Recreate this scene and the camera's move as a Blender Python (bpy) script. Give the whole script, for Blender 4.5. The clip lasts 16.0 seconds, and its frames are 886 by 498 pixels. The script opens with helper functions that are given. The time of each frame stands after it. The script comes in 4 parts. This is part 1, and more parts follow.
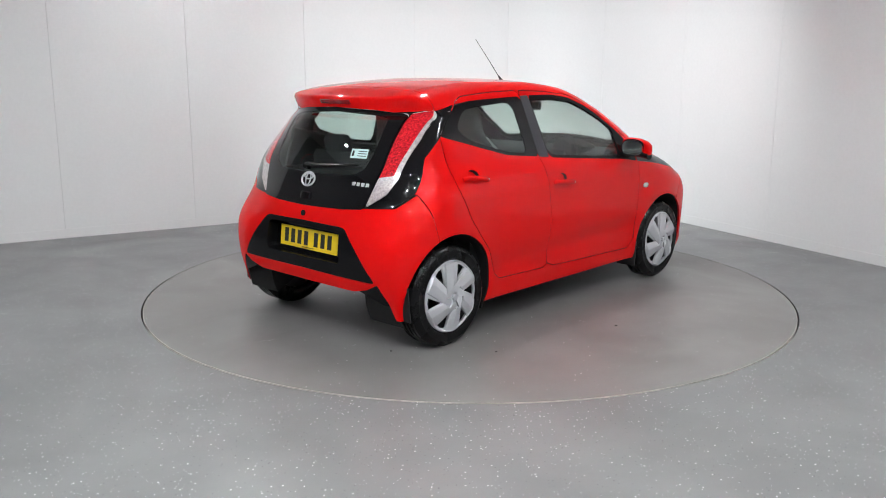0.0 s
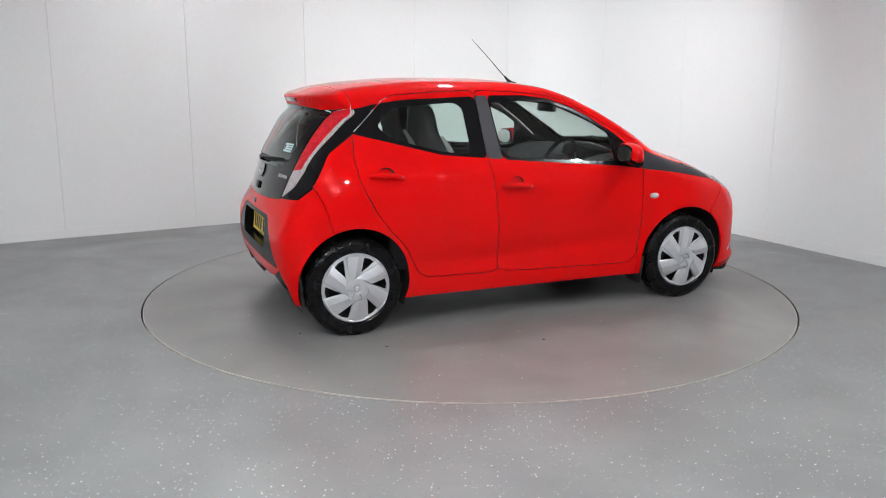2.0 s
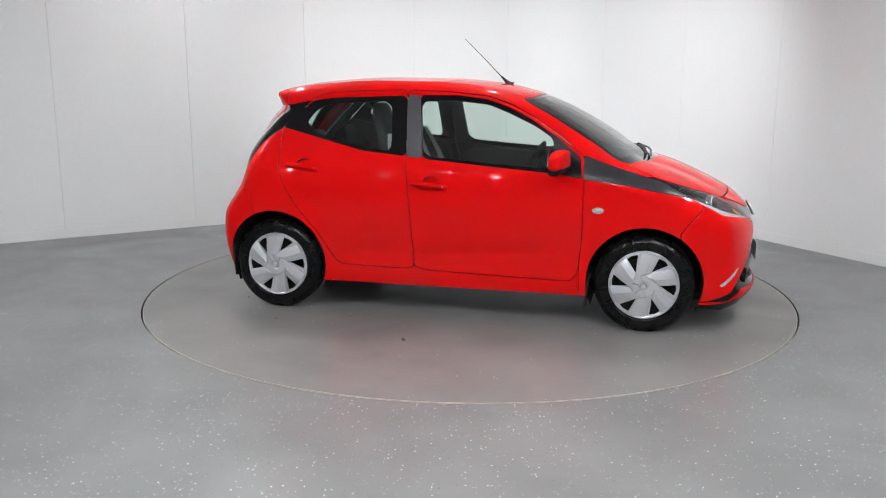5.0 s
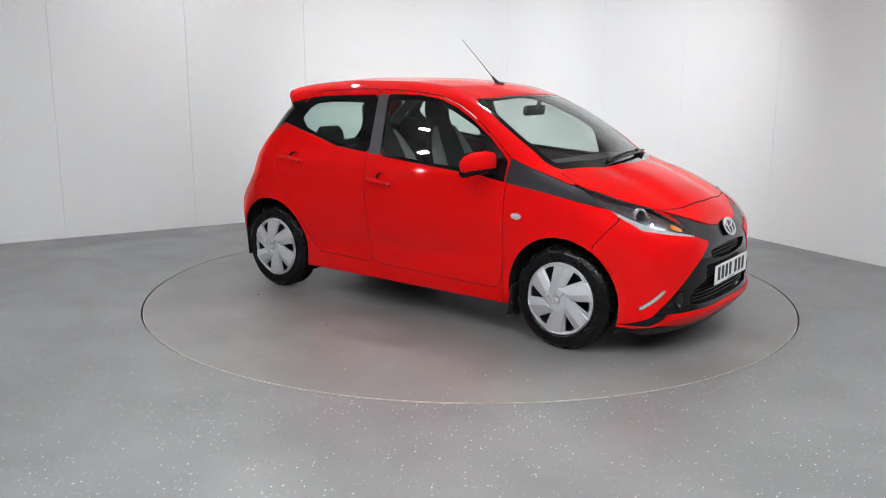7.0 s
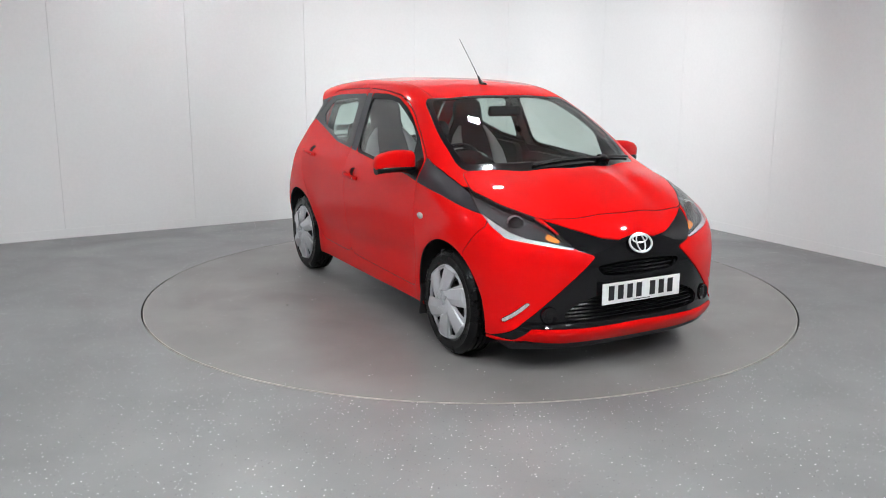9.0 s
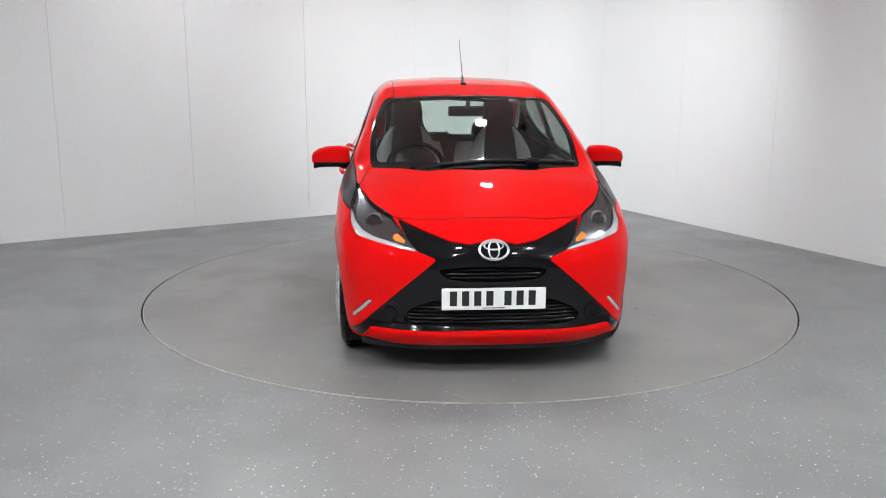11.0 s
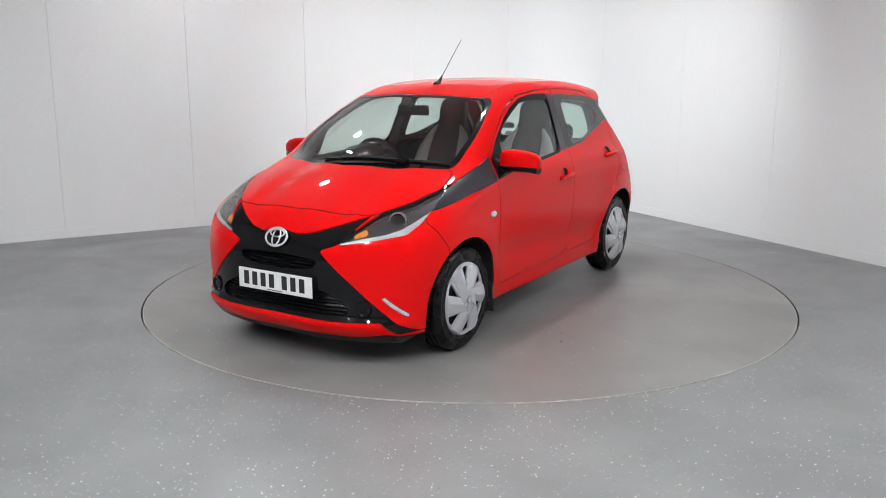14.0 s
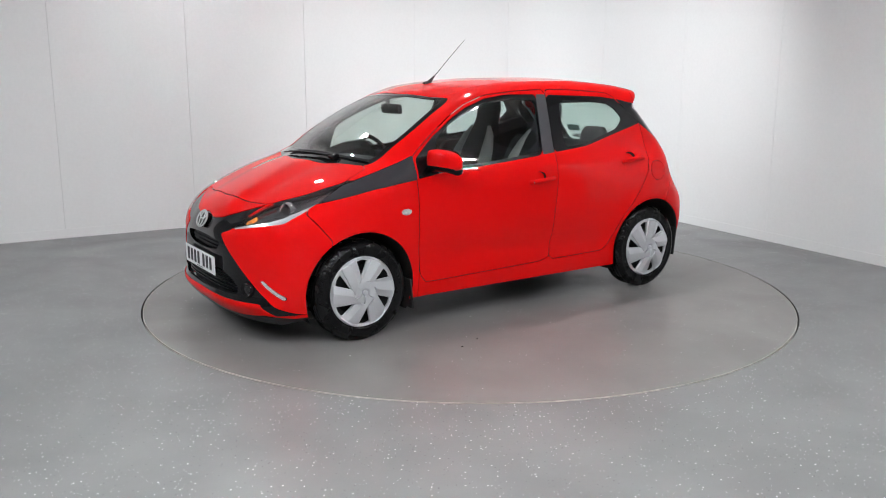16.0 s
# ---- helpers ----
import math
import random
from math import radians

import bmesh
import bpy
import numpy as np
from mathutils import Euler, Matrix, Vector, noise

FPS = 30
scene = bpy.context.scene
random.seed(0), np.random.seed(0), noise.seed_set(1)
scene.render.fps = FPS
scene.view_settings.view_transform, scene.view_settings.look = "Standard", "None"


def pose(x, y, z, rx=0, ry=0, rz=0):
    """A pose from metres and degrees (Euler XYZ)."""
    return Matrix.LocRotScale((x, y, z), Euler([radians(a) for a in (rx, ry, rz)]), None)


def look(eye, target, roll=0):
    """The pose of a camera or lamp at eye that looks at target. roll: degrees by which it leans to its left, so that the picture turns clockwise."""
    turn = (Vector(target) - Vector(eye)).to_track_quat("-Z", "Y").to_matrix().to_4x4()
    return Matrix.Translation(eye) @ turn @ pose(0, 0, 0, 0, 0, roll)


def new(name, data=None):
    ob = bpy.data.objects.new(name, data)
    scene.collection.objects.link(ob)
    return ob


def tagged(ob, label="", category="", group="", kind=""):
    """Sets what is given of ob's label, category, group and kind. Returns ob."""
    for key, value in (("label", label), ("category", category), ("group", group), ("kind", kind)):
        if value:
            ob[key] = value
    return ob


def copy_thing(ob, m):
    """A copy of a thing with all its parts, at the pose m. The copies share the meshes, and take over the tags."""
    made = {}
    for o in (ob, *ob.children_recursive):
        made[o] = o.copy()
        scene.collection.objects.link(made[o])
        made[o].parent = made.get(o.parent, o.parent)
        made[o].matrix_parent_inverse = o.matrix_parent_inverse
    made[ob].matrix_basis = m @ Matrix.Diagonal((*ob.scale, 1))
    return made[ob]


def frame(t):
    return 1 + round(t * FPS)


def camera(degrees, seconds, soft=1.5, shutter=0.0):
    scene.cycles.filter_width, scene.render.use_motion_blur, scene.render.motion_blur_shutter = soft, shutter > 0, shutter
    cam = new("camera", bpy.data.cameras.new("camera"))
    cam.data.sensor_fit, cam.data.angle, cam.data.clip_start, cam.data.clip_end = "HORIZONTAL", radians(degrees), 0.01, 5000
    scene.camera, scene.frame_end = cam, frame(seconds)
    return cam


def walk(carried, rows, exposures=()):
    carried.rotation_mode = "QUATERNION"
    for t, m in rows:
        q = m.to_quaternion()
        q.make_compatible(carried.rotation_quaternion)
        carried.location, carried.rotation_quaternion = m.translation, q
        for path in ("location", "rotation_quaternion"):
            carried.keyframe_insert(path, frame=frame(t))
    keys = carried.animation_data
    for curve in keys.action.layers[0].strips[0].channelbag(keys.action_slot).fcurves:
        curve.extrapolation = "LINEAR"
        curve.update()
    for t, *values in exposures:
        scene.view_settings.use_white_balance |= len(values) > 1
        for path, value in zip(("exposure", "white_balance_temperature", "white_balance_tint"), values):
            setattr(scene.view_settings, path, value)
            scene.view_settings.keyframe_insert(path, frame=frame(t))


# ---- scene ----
# ---- camera: stands still; the turntable carries the car round ----
cam = camera(55.25, 16.0, soft=1.0)
EYE = Vector((0.0, -5.990, 1.527))
_rt = Vector((0.99955, 0.02988, 0.00347))
_dn = Vector((0.00951, -0.20448, -0.97882))
_fw = Vector((-0.02854, 0.97842, -0.20467))
CAM_POSE = Matrix(((_rt.x, -_dn.x, -_fw.x, EYE.x), (_rt.y, -_dn.y, -_fw.y, EYE.y), (_rt.z, -_dn.z, -_fw.z, EYE.z), (0, 0, 0, 1)))
walk(cam, [(0.0, CAM_POSE), (16.0, CAM_POSE)])
TURN_START, TURN_RATE = 48.55, -12.044      # degrees, degrees a second
CAR_X, CAR_Y = 0.076, -0.069                # the car's mid-wheelbase off the turntable's axis
RING = 2.237
# ---- world, light ----
world = bpy.data.worlds.new("world")
scene.world = world
world.use_nodes = True
world.node_tree.nodes["Background"].inputs[0].default_value = (0.9, 0.95, 1.0, 1)
world.node_tree.nodes["Background"].inputs[1].default_value = 0.02
scene.view_settings.exposure = 0.0
LAMP_GLOW, WASH_POWER = 655.0, 290.0       # ceiling downlights; spotlights on the corner of the wall


# ---- materials ----
def material(name, base, rough=0.5, metal=0.0, coat=0.0, grain=0.0, grain_scale=60.0, stain=0.0, stain_scale=3.0, bump=0.0,
             trans=0.0, ior=1.45, glow=0.0, coat_rough=0.03, spec=0.5, coat_ior=1.5):
    m = bpy.data.materials.new(name)
    m.use_nodes = True
    nt = m.node_tree
    b = nt.nodes["Principled BSDF"]
    b.inputs["Base Color"].default_value = (*base, 1)
    b.inputs["Roughness"].default_value = rough
    b.inputs["Metallic"].default_value = metal
    b.inputs["Coat Weight"].default_value = coat
    b.inputs["Coat Roughness"].default_value = coat_rough
    b.inputs["Coat IOR"].default_value = coat_ior
    b.inputs["Transmission Weight"].default_value = trans
    b.inputs["IOR"].default_value = ior
    b.inputs["Specular IOR Level"].default_value = spec
    if glow:
        b.inputs["Emission Color"].default_value = (*base, 1)
        b.inputs["Emission Strength"].default_value = glow
    if grain or stain or bump:
        tc = nt.nodes.new("ShaderNodeTexCoord")
        n1 = nt.nodes.new("ShaderNodeTexNoise")
        n1.inputs["Scale"].default_value = grain_scale
        n1.inputs["Detail"].default_value = 4
        nt.links.new(tc.outputs["Object"], n1.inputs["Vector"])
        n2 = nt.nodes.new("ShaderNodeTexNoise")
        n2.inputs["Scale"].default_value = stain_scale
        n2.inputs["Detail"].default_value = 5
        nt.links.new(tc.outputs["Object"], n2.inputs["Vector"])
        r1 = nt.nodes.new("ShaderNodeMapRange")
        r1.inputs["To Min"].default_value, r1.inputs["To Max"].default_value = 1 - grain, 1 + grain
        r1.inputs["From Min"].default_value, r1.inputs["From Max"].default_value = 0.3, 0.7
        nt.links.new(n1.outputs["Fac"], r1.inputs["Value"])
        r2 = nt.nodes.new("ShaderNodeMapRange")
        r2.inputs["To Min"].default_value, r2.inputs["To Max"].default_value = 1 - stain, 1 + stain
        r2.inputs["From Min"].default_value, r2.inputs["From Max"].default_value = 0.3, 0.7
        nt.links.new(n2.outputs["Fac"], r2.inputs["Value"])
        mul = nt.nodes.new("ShaderNodeMath")
        mul.operation = "MULTIPLY"
        nt.links.new(r1.outputs[0], mul.inputs[0])
        nt.links.new(r2.outputs[0], mul.inputs[1])
        sc = nt.nodes.new("ShaderNodeVectorMath")
        sc.operation = "SCALE"
        sc.inputs[0].default_value = base
        nt.links.new(mul.outputs[0], sc.inputs["Scale"])
        nt.links.new(sc.outputs[0], b.inputs["Base Color"])
        rr = nt.nodes.new("ShaderNodeMapRange")
        rr.inputs["To Min"].default_value, rr.inputs["To Max"].default_value = max(rough - 0.08 * bool(stain), 0.0), min(rough + 0.08 * bool(stain), 1.0)
        nt.links.new(n2.outputs["Fac"], rr.inputs["Value"])
        nt.links.new(rr.outputs[0], b.inputs["Roughness"])
        if bump:
            bp = nt.nodes.new("ShaderNodeBump")
            bp.inputs["Strength"].default_value = bump
            bp.inputs["Distance"].default_value = 0.002
            nt.links.new(n1.outputs["Fac"], bp.inputs["Height"])
            nt.links.new(bp.outputs[0], b.inputs["Normal"])
    return m


def glass_material(name, tint):
    """Thin glass: a tinted clear pane that mirrors more at a glancing angle."""
    m = bpy.data.materials.new(name)
    m.use_nodes = True
    nt = m.node_tree
    nt.nodes.remove(nt.nodes["Principled BSDF"])
    tr = nt.nodes.new("ShaderNodeBsdfTransparent")
    tr.inputs[0].default_value = (*tint, 1)
    gl = nt.nodes.new("ShaderNodeBsdfGlossy")
    gl.inputs["Roughness"].default_value = 0.015
    lw = nt.nodes.new("ShaderNodeLayerWeight")
    lw.inputs["Blend"].default_value = 0.5
    pw = nt.nodes.new("ShaderNodeMath")
    pw.operation = "POWER"
    pw.inputs[1].default_value = 5.0
    nt.links.new(lw.outputs["Facing"], pw.inputs[0])
    fr = nt.nodes.new("ShaderNodeMath")
    fr.operation = "MULTIPLY_ADD"
    fr.inputs[1].default_value, fr.inputs[2].default_value = 0.88, 0.075
    nt.links.new(pw.outputs[0], fr.inputs[0])
    mx = nt.nodes.new("ShaderNodeMixShader")
    nt.links.new(fr.outputs[0], mx.inputs[0])
    nt.links.new(tr.outputs[0], mx.inputs[1])
    nt.links.new(gl.outputs[0], mx.inputs[2])
    nt.links.new(mx.outputs[0], nt.nodes["Material Output"].inputs[0])
    return m


def floor_material(name, base, speck):
    """Grey safety vinyl: pale and dark chips, dull scuffs."""
    m = material(name, base, rough=0.42, grain=0.05, grain_scale=300, stain=0.13, stain_scale=1.6, bump=0.08)
    nt = m.node_tree
    b = nt.nodes["Principled BSDF"]
    old = b.inputs["Base Color"].links[0].from_socket
    tc = nt.nodes.new("ShaderNodeTexCoord")
    last = old
    for scale, size, colour, keep in ((48, 0.165, (0.78, 0.78, 0.78), speck), (70, 0.15, (0.70, 0.70, 0.71), speck), (60, 0.16, (0.06, 0.065, 0.07), speck)):
        vo = nt.nodes.new("ShaderNodeTexVoronoi")
        vo.inputs["Scale"].default_value = scale
        nt.links.new(tc.outputs["Object"], vo.inputs["Vector"])
        lt = nt.nodes.new("ShaderNodeMath")
        lt.operation = "LESS_THAN"
        lt.inputs[1].default_value = size
        nt.links.new(vo.outputs["Distance"], lt.inputs[0])
        sep = nt.nodes.new("ShaderNodeSeparateColor")
        nt.links.new(vo.outputs["Color"], sep.inputs[0])
        l2 = nt.nodes.new("ShaderNodeMath")
        l2.operation = "LESS_THAN"
        l2.inputs[1].default_value = keep
        nt.links.new(sep.outputs[0], l2.inputs[0])
        mu = nt.nodes.new("ShaderNodeMath")
        mu.operation = "MULTIPLY"
        nt.links.new(lt.outputs[0], mu.inputs[0])
        nt.links.new(l2.outputs[0], mu.inputs[1])
        mx = nt.nodes.new("ShaderNodeMix")
        mx.data_type = "RGBA"
        nt.links.new(mu.outputs[0], mx.inputs["Factor"])
        nt.links.new(last, mx.inputs["A"])
        mx.inputs["B"].default_value = (*colour, 1)
        last = mx.outputs["Result"]
    nt.links.new(last, b.inputs["Base Color"])
    # long scuffs
    n = nt.nodes.new("ShaderNodeTexNoise")
    n.inputs["Scale"].default_value = 0.9
    n.inputs["Detail"].default_value = 6
    n.inputs["Distortion"].default_value = 1.2
    nt.links.new(tc.outputs["Object"], n.inputs["Vector"])
    r = nt.nodes.new("ShaderNodeMapRange")
    r.inputs["From Min"].default_value, r.inputs["From Max"].default_value = 0.35, 0.7
    r.inputs["To Min"].default_value, r.inputs["To Max"].default_value = 0.33, 0.5
    nt.links.new(n.outputs["Fac"], r.inputs["Value"])
    nt.links.new(r.outputs[0], b.inputs["Roughness"])
    return m


RED = material("red_paint", (0.71, 0.0028, 0.0034), rough=0.5, coat=0.8, grain=0.015, grain_scale=900, coat_rough=0.012, spec=0.02, coat_ior=1.34)
BLACK = material("satin_black_plastic", (0.005, 0.005, 0.006), rough=0.22, grain=0.08, grain_scale=500, bump=0.02, spec=0.2)
GLOSS = material("gloss_black", (0.006, 0.006, 0.007), rough=0.12, coat=1.0, grain=0.02, spec=0.1, coat_ior=1.33)
FIN = material("dark_grey_plastic", (0.022, 0.022, 0.027), rough=0.34, grain=0.06, grain_scale=600, bump=0.02, spec=0.4)
PILLAR = material("grey_film", (0.045, 0.044, 0.052), rough=0.42, grain=0.05, grain_scale=700)
RUBBER = material("rubber", (0.012, 0.012, 0.013), rough=0.55, grain=0.15, grain_scale=150, bump=0.1)
TYRE = material("tyre_rubber", (0.005, 0.005, 0.0055), rough=0.27, spec=0.22, grain=0.2, grain_scale=120, stain=0.2, stain_scale=9, bump=0.08)
SILVER = material("silver_paint", (0.52, 0.53, 0.555), rough=0.32, metal=0.35, coat=0.4, grain=0.03, grain_scale=600)
CHROME = material("chrome", (0.82, 0.83, 0.85), rough=0.09, metal=1.0, grain=0.02)
STEEL = material("dark_steel", (0.020, 0.020, 0.022), rough=0.5, metal=0.2, grain=0.2, grain_scale=80)
LINER = material("liner", (0.008, 0.008, 0.009), rough=0.85, grain=0.2, grain_scale=90)
GLASS = glass_material("clear_glass", (0.93, 0.975, 0.955))
REARGLASS = glass_material("rear_glass", (0.87, 0.935, 0.91))
LENS = glass_material("lamp_lens", (0.97, 0.98, 0.985))
TRIM = material("dark_trim", (0.022, 0.023, 0.025), rough=0.6, grain=0.12, grain_scale=350, bump=0.05)
SEAT = material("dark_seat_fabric", (0.030, 0.031, 0.034), rough=0.9, grain=0.25, grain_scale=420, bump=0.2)
BOLSTER = material("pale_grey_fabric", (0.46, 0.47, 0.48), rough=0.9, grain=0.15, grain_scale=420, bump=0.2)
HEADLINER = material("headliner", (0.42, 0.42, 0.41), rough=0.95, grain=0.08, grain_scale=500)
WHITE_PLATE = material("white_plate", (0.82, 0.82, 0.82), rough=0.35, grain=0.02)
YELLOW_PLATE = material("yellow_plate", (0.85, 0.60, 0.02), rough=0.35, grain=0.02)
INK = material("black_ink", (0.012, 0.012, 0.014), rough=0.5, grain=0.05)
REDLENS = material("red_lens", (0.60, 0.010, 0.020), rough=0.12, coat=1.0, grain=0.6, grain_scale=95, bump=0.9)
CLEARLENS = material("frosted_lens", (0.62, 0.60, 0.60), rough=0.18, coat=1.0, grain=0.25, grain_scale=70, bump=0.4, metal=0.35)
TAILCLEAR = material("tail_clear_lens", (0.66, 0.58, 0.59), rough=0.15, coat=1.0, grain=0.30, grain_scale=70, bump=0.4, metal=0.3)
BRAKE = material("dark_red_lens", (0.30, 0.006, 0.010), rough=0.15, coat=1.0, grain=0.3, grain_scale=90, bump=0.2)
LAMPGREY = material("lamp_housing", (0.22, 0.22, 0.235), rough=0.20, metal=0.85, grain=0.15, grain_scale=40)
BADGE = material("bright_badge", (0.80, 0.81, 0.82), rough=0.22, metal=0.55, grain=0.02)
GUIDE = material("lamp_guide", (0.66, 0.67, 0.69), rough=0.20, metal=0.45, coat=0.6, grain=0.06, grain_scale=60)
AMBER = material("amber_lens", (0.85, 0.26, 0.03), rough=0.2, coat=1.0, grain=0.2, grain_scale=90, bump=0.3)
STICKER = material("pale_sticker", (0.55, 0.75, 0.75), rough=0.5, grain=0.03)
WALL = material("white_wall_panel", (0.70, 0.705, 0.71), rough=0.55, grain=0.015, grain_scale=40, stain=0.02, stain_scale=0.8, bump=0.02)
WALL_GAP = material("wall_joint", (0.45, 0.45, 0.46), rough=0.7, grain=0.05)
CEILING = material("grey_ceiling", (0.50, 0.50, 0.50), rough=0.85, grain=0.03)
# for the added wall out of view: dark, so the paint mirrors less light
DARKWALL = material("dark_grey_wall", (0.17, 0.17, 0.175), rough=0.8, grain=0.05, grain_scale=30, stain=0.06, stain_scale=1.0)
FLOOR = floor_material("grey_vinyl_floor", (0.176, 0.178, 0.181), 0.20)
DISC = floor_material("turntable_vinyl", (0.184, 0.179, 0.175), 0.03)
GAP = material("gap_black", (0.02, 0.02, 0.02), rough=0.8, grain=0.1)
EDGE = material("edge_trim", (0.50, 0.48, 0.44), rough=0.5, grain=0.15, grain_scale=30, stain=0.2, stain_scale=2)
LAMP = material("lamp_diffuser", (0.965, 0.985, 1.0), glow=LAMP_GLOW)
# ---- building helpers ----
def mesh_object(name, verts, faces, mats, index=None, normals=None, parent=None, label="", smooth=True):
    me = bpy.data.meshes.new(name)
    me.from_pydata([tuple(v) for v in np.asarray(verts, float).tolist()], [], [tuple(f) for f in (faces.tolist() if hasattr(faces, "tolist") else faces)])
    for m in mats:
        me.materials.append(m)
    if index is not None:
        me.polygons.foreach_set("material_index", np.asarray(index, np.int32))
    if smooth:
        me.polygons.foreach_set("use_smooth", np.ones(len(me.polygons), bool))
    me.update()
    if normals is not None:
        me.normals_split_custom_set_from_vertices([tuple(n) for n in np.asarray(normals, float).tolist()])
    ob = new(name, me)
    if parent is not None:
        ob.parent = parent
    return tagged(ob, label=label)


def part(name, bm, mat, parent=None, label="", smooth=True, angle=35):
    me = bpy.data.meshes.new(name)
    bmesh.ops.recalc_face_normals(bm, faces=bm.faces[:])
    for f in bm.faces:
        f.smooth = smooth
    if smooth:
        for e in bm.edges:
            if len(e.link_faces) == 2 and e.calc_face_angle(0) > radians(angle):
                e.smooth = False
    bm.to_mesh(me)
    bm.free()
    me.materials.append(mat)
    ob = new(name, me)
    if parent is not None:
        ob.parent = parent
    return tagged(ob, label=label)


def box(bm, m, sx, sy, sz, bevel=0.0, seg=2):
    r = bmesh.ops.create_cube(bm, size=1.0, matrix=m @ Matrix.Diagonal((sx, sy, sz, 1)))
    if bevel:
        vs = set(r["verts"])
        es = [e for e in bm.edges if e.verts[0] in vs and e.verts[1] in vs]
        bmesh.ops.bevel(bm, geom=es, offset=bevel, segments=seg, affect="EDGES", profile=0.5)
    return bm


def boxed(m, sx, sy, sz, bevel=0.0, seg=2):
    return box(bmesh.new(), m, sx, sy, sz, bevel, seg)


def tube(bm, points, radius, sides=10, flat=1.0, caps=True):
    """A round bar along points; radius a number or one for each point."""
    pts = [Vector(p) for p in points]
    rad = radius if hasattr(radius, "__len__") else [radius] * len(pts)
    rings = []
    for i, p in enumerate(pts):
        d = (pts[min(i + 1, len(pts) - 1)] - pts[max(i - 1, 0)]).normalized()
        up = Vector((0, 0, 1)) if abs(d.z) < 0.95 else Vector((1, 0, 0))
        a = d.cross(up).normalized()
        b = a.cross(d)
        rings.append([bm.verts.new(p + a * math.cos(2 * math.pi * k / sides) * rad[i] + b * math.sin(2 * math.pi * k / sides) * rad[i] * flat) for k in range(sides)])
    for r, s in zip(rings, rings[1:]):
        for k in range(sides):
            bm.faces.new((r[k], r[(k + 1) % sides], s[(k + 1) % sides], s[k]))
    if caps:
        bm.faces.new(rings[0][::-1])
        bm.faces.new(rings[-1])
    return bm


def lathe(bm, profile, sides=64, axis="y", closed=False):
    """profile: (radius, offset along the axis)."""
    rings = []
    for r, o in profile:
        ring = []
        for k in range(sides):
            a = 2 * math.pi * k / sides
            c, s = r * math.cos(a), r * math.sin(a)
            ring.append(bm.verts.new((c, o, s) if axis == "y" else ((c, s, o) if axis == "z" else (o, c, s))))
        rings.append(ring)
    pairs = list(zip(rings, rings[1:])) + ([(rings[-1], rings[0])] if closed else [])
    for r, s in pairs:
        for k in range(sides):
            bm.faces.new((r[k], r[(k + 1) % sides], s[(k + 1) % sides], s[k]))
    return bm


def prism(bm, outline, m, depth):
    """A flat outline (local x, y) extruded along local z, placed by m."""
    a = [bm.verts.new(m @ Vector((x, y, 0))) for x, y in outline]
    b = [bm.verts.new(m @ Vector((x, y, depth))) for x, y in outline]
    bm.faces.new(a[::-1])
    bm.faces.new(b)
    n = len(a)
    for i in range(n):
        bm.faces.new((a[i], a[(i + 1) % n], b[(i + 1) % n], b[i]))
    return bm


# ---- the studio ----
HEIGHT = 3.3
CORNER = Vector((1.135, 4.74))
LEFT = Vector((-0.8443, -0.5359))      # along the wall from the corner
RIGHT = Vector((0.4909, -0.8712))


def wall_path():
    """Plan of the wall: two straight runs joined by a rounded corner, then round behind the camera."""
    r = 0.9
    t = r / math.tan(math.acos(max(-1, min(1, LEFT.dot(RIGHT)))) / 2)
    a, b = CORNER + LEFT * t, CORNER + RIGHT * t
    mid = (LEFT + RIGHT).normalized()
    c = CORNER + mid * math.hypot(r, t)
    a0, a1 = math.atan2(*(a - c).yx), math.atan2(*(b - c).yx)
    if a1 > a0:
        a1 -= 2 * math.pi
    arc = [c + Vector((math.cos(a0 + (a1 - a0) * k / 14), math.sin(a0 + (a1 - a0) * k / 14))) * r for k in range(15)]
    return [CORNER + LEFT * 7.6, a + LEFT * 0.02] + arc + [b + RIGHT * 0.02, CORNER + RIGHT * 6.6]


def wall_strip(bm, pts, z0, z1, thick, out=0.0):
    """A solid strip that follows pts; the room lies to the right of the way along them."""
    nrm = []
    for i in range(len(pts)):
        d = (pts[min(i + 1, len(pts) - 1)] - pts[max(i - 1, 0)]).normalized()
        nrm.append(Vector((d.y, -d.x)))
    rings = []
    for p, n in zip(pts, nrm):
        f, g = p + n * out, p - n * thick
        rings.append([bm.verts.new((q.x, q.y, z)) for q, z in ((f, z0), (f, z1), (g, z1), (g, z0))])
    for r, s in zip(rings, rings[1:]):
        for k in range(4):
            bm.faces.new((r[k], s[k], s[(k + 1) % 4], r[(k + 1) % 4]))
    bm.faces.new(rings[0])
    bm.faces.new(rings[-1][::-1])


def sample(pts, at):
    """The point and the way at a length along pts."""
    for a, b in zip(pts, pts[1:]):
        d = (b - a).length
        if at <= d:
            return a + (b - a) * (at / d)
        at -= d
    return pts[-1]


def stretch(pts, s0, s1):
    out, run = [sample(pts, s0)], 0
    for a, b in zip(pts, pts[1:]):
        run += (b - a).length
        if s0 + 1e-4 < run < s1 - 1e-4:
            out.append(b)
    return out + [sample(pts, s1)]


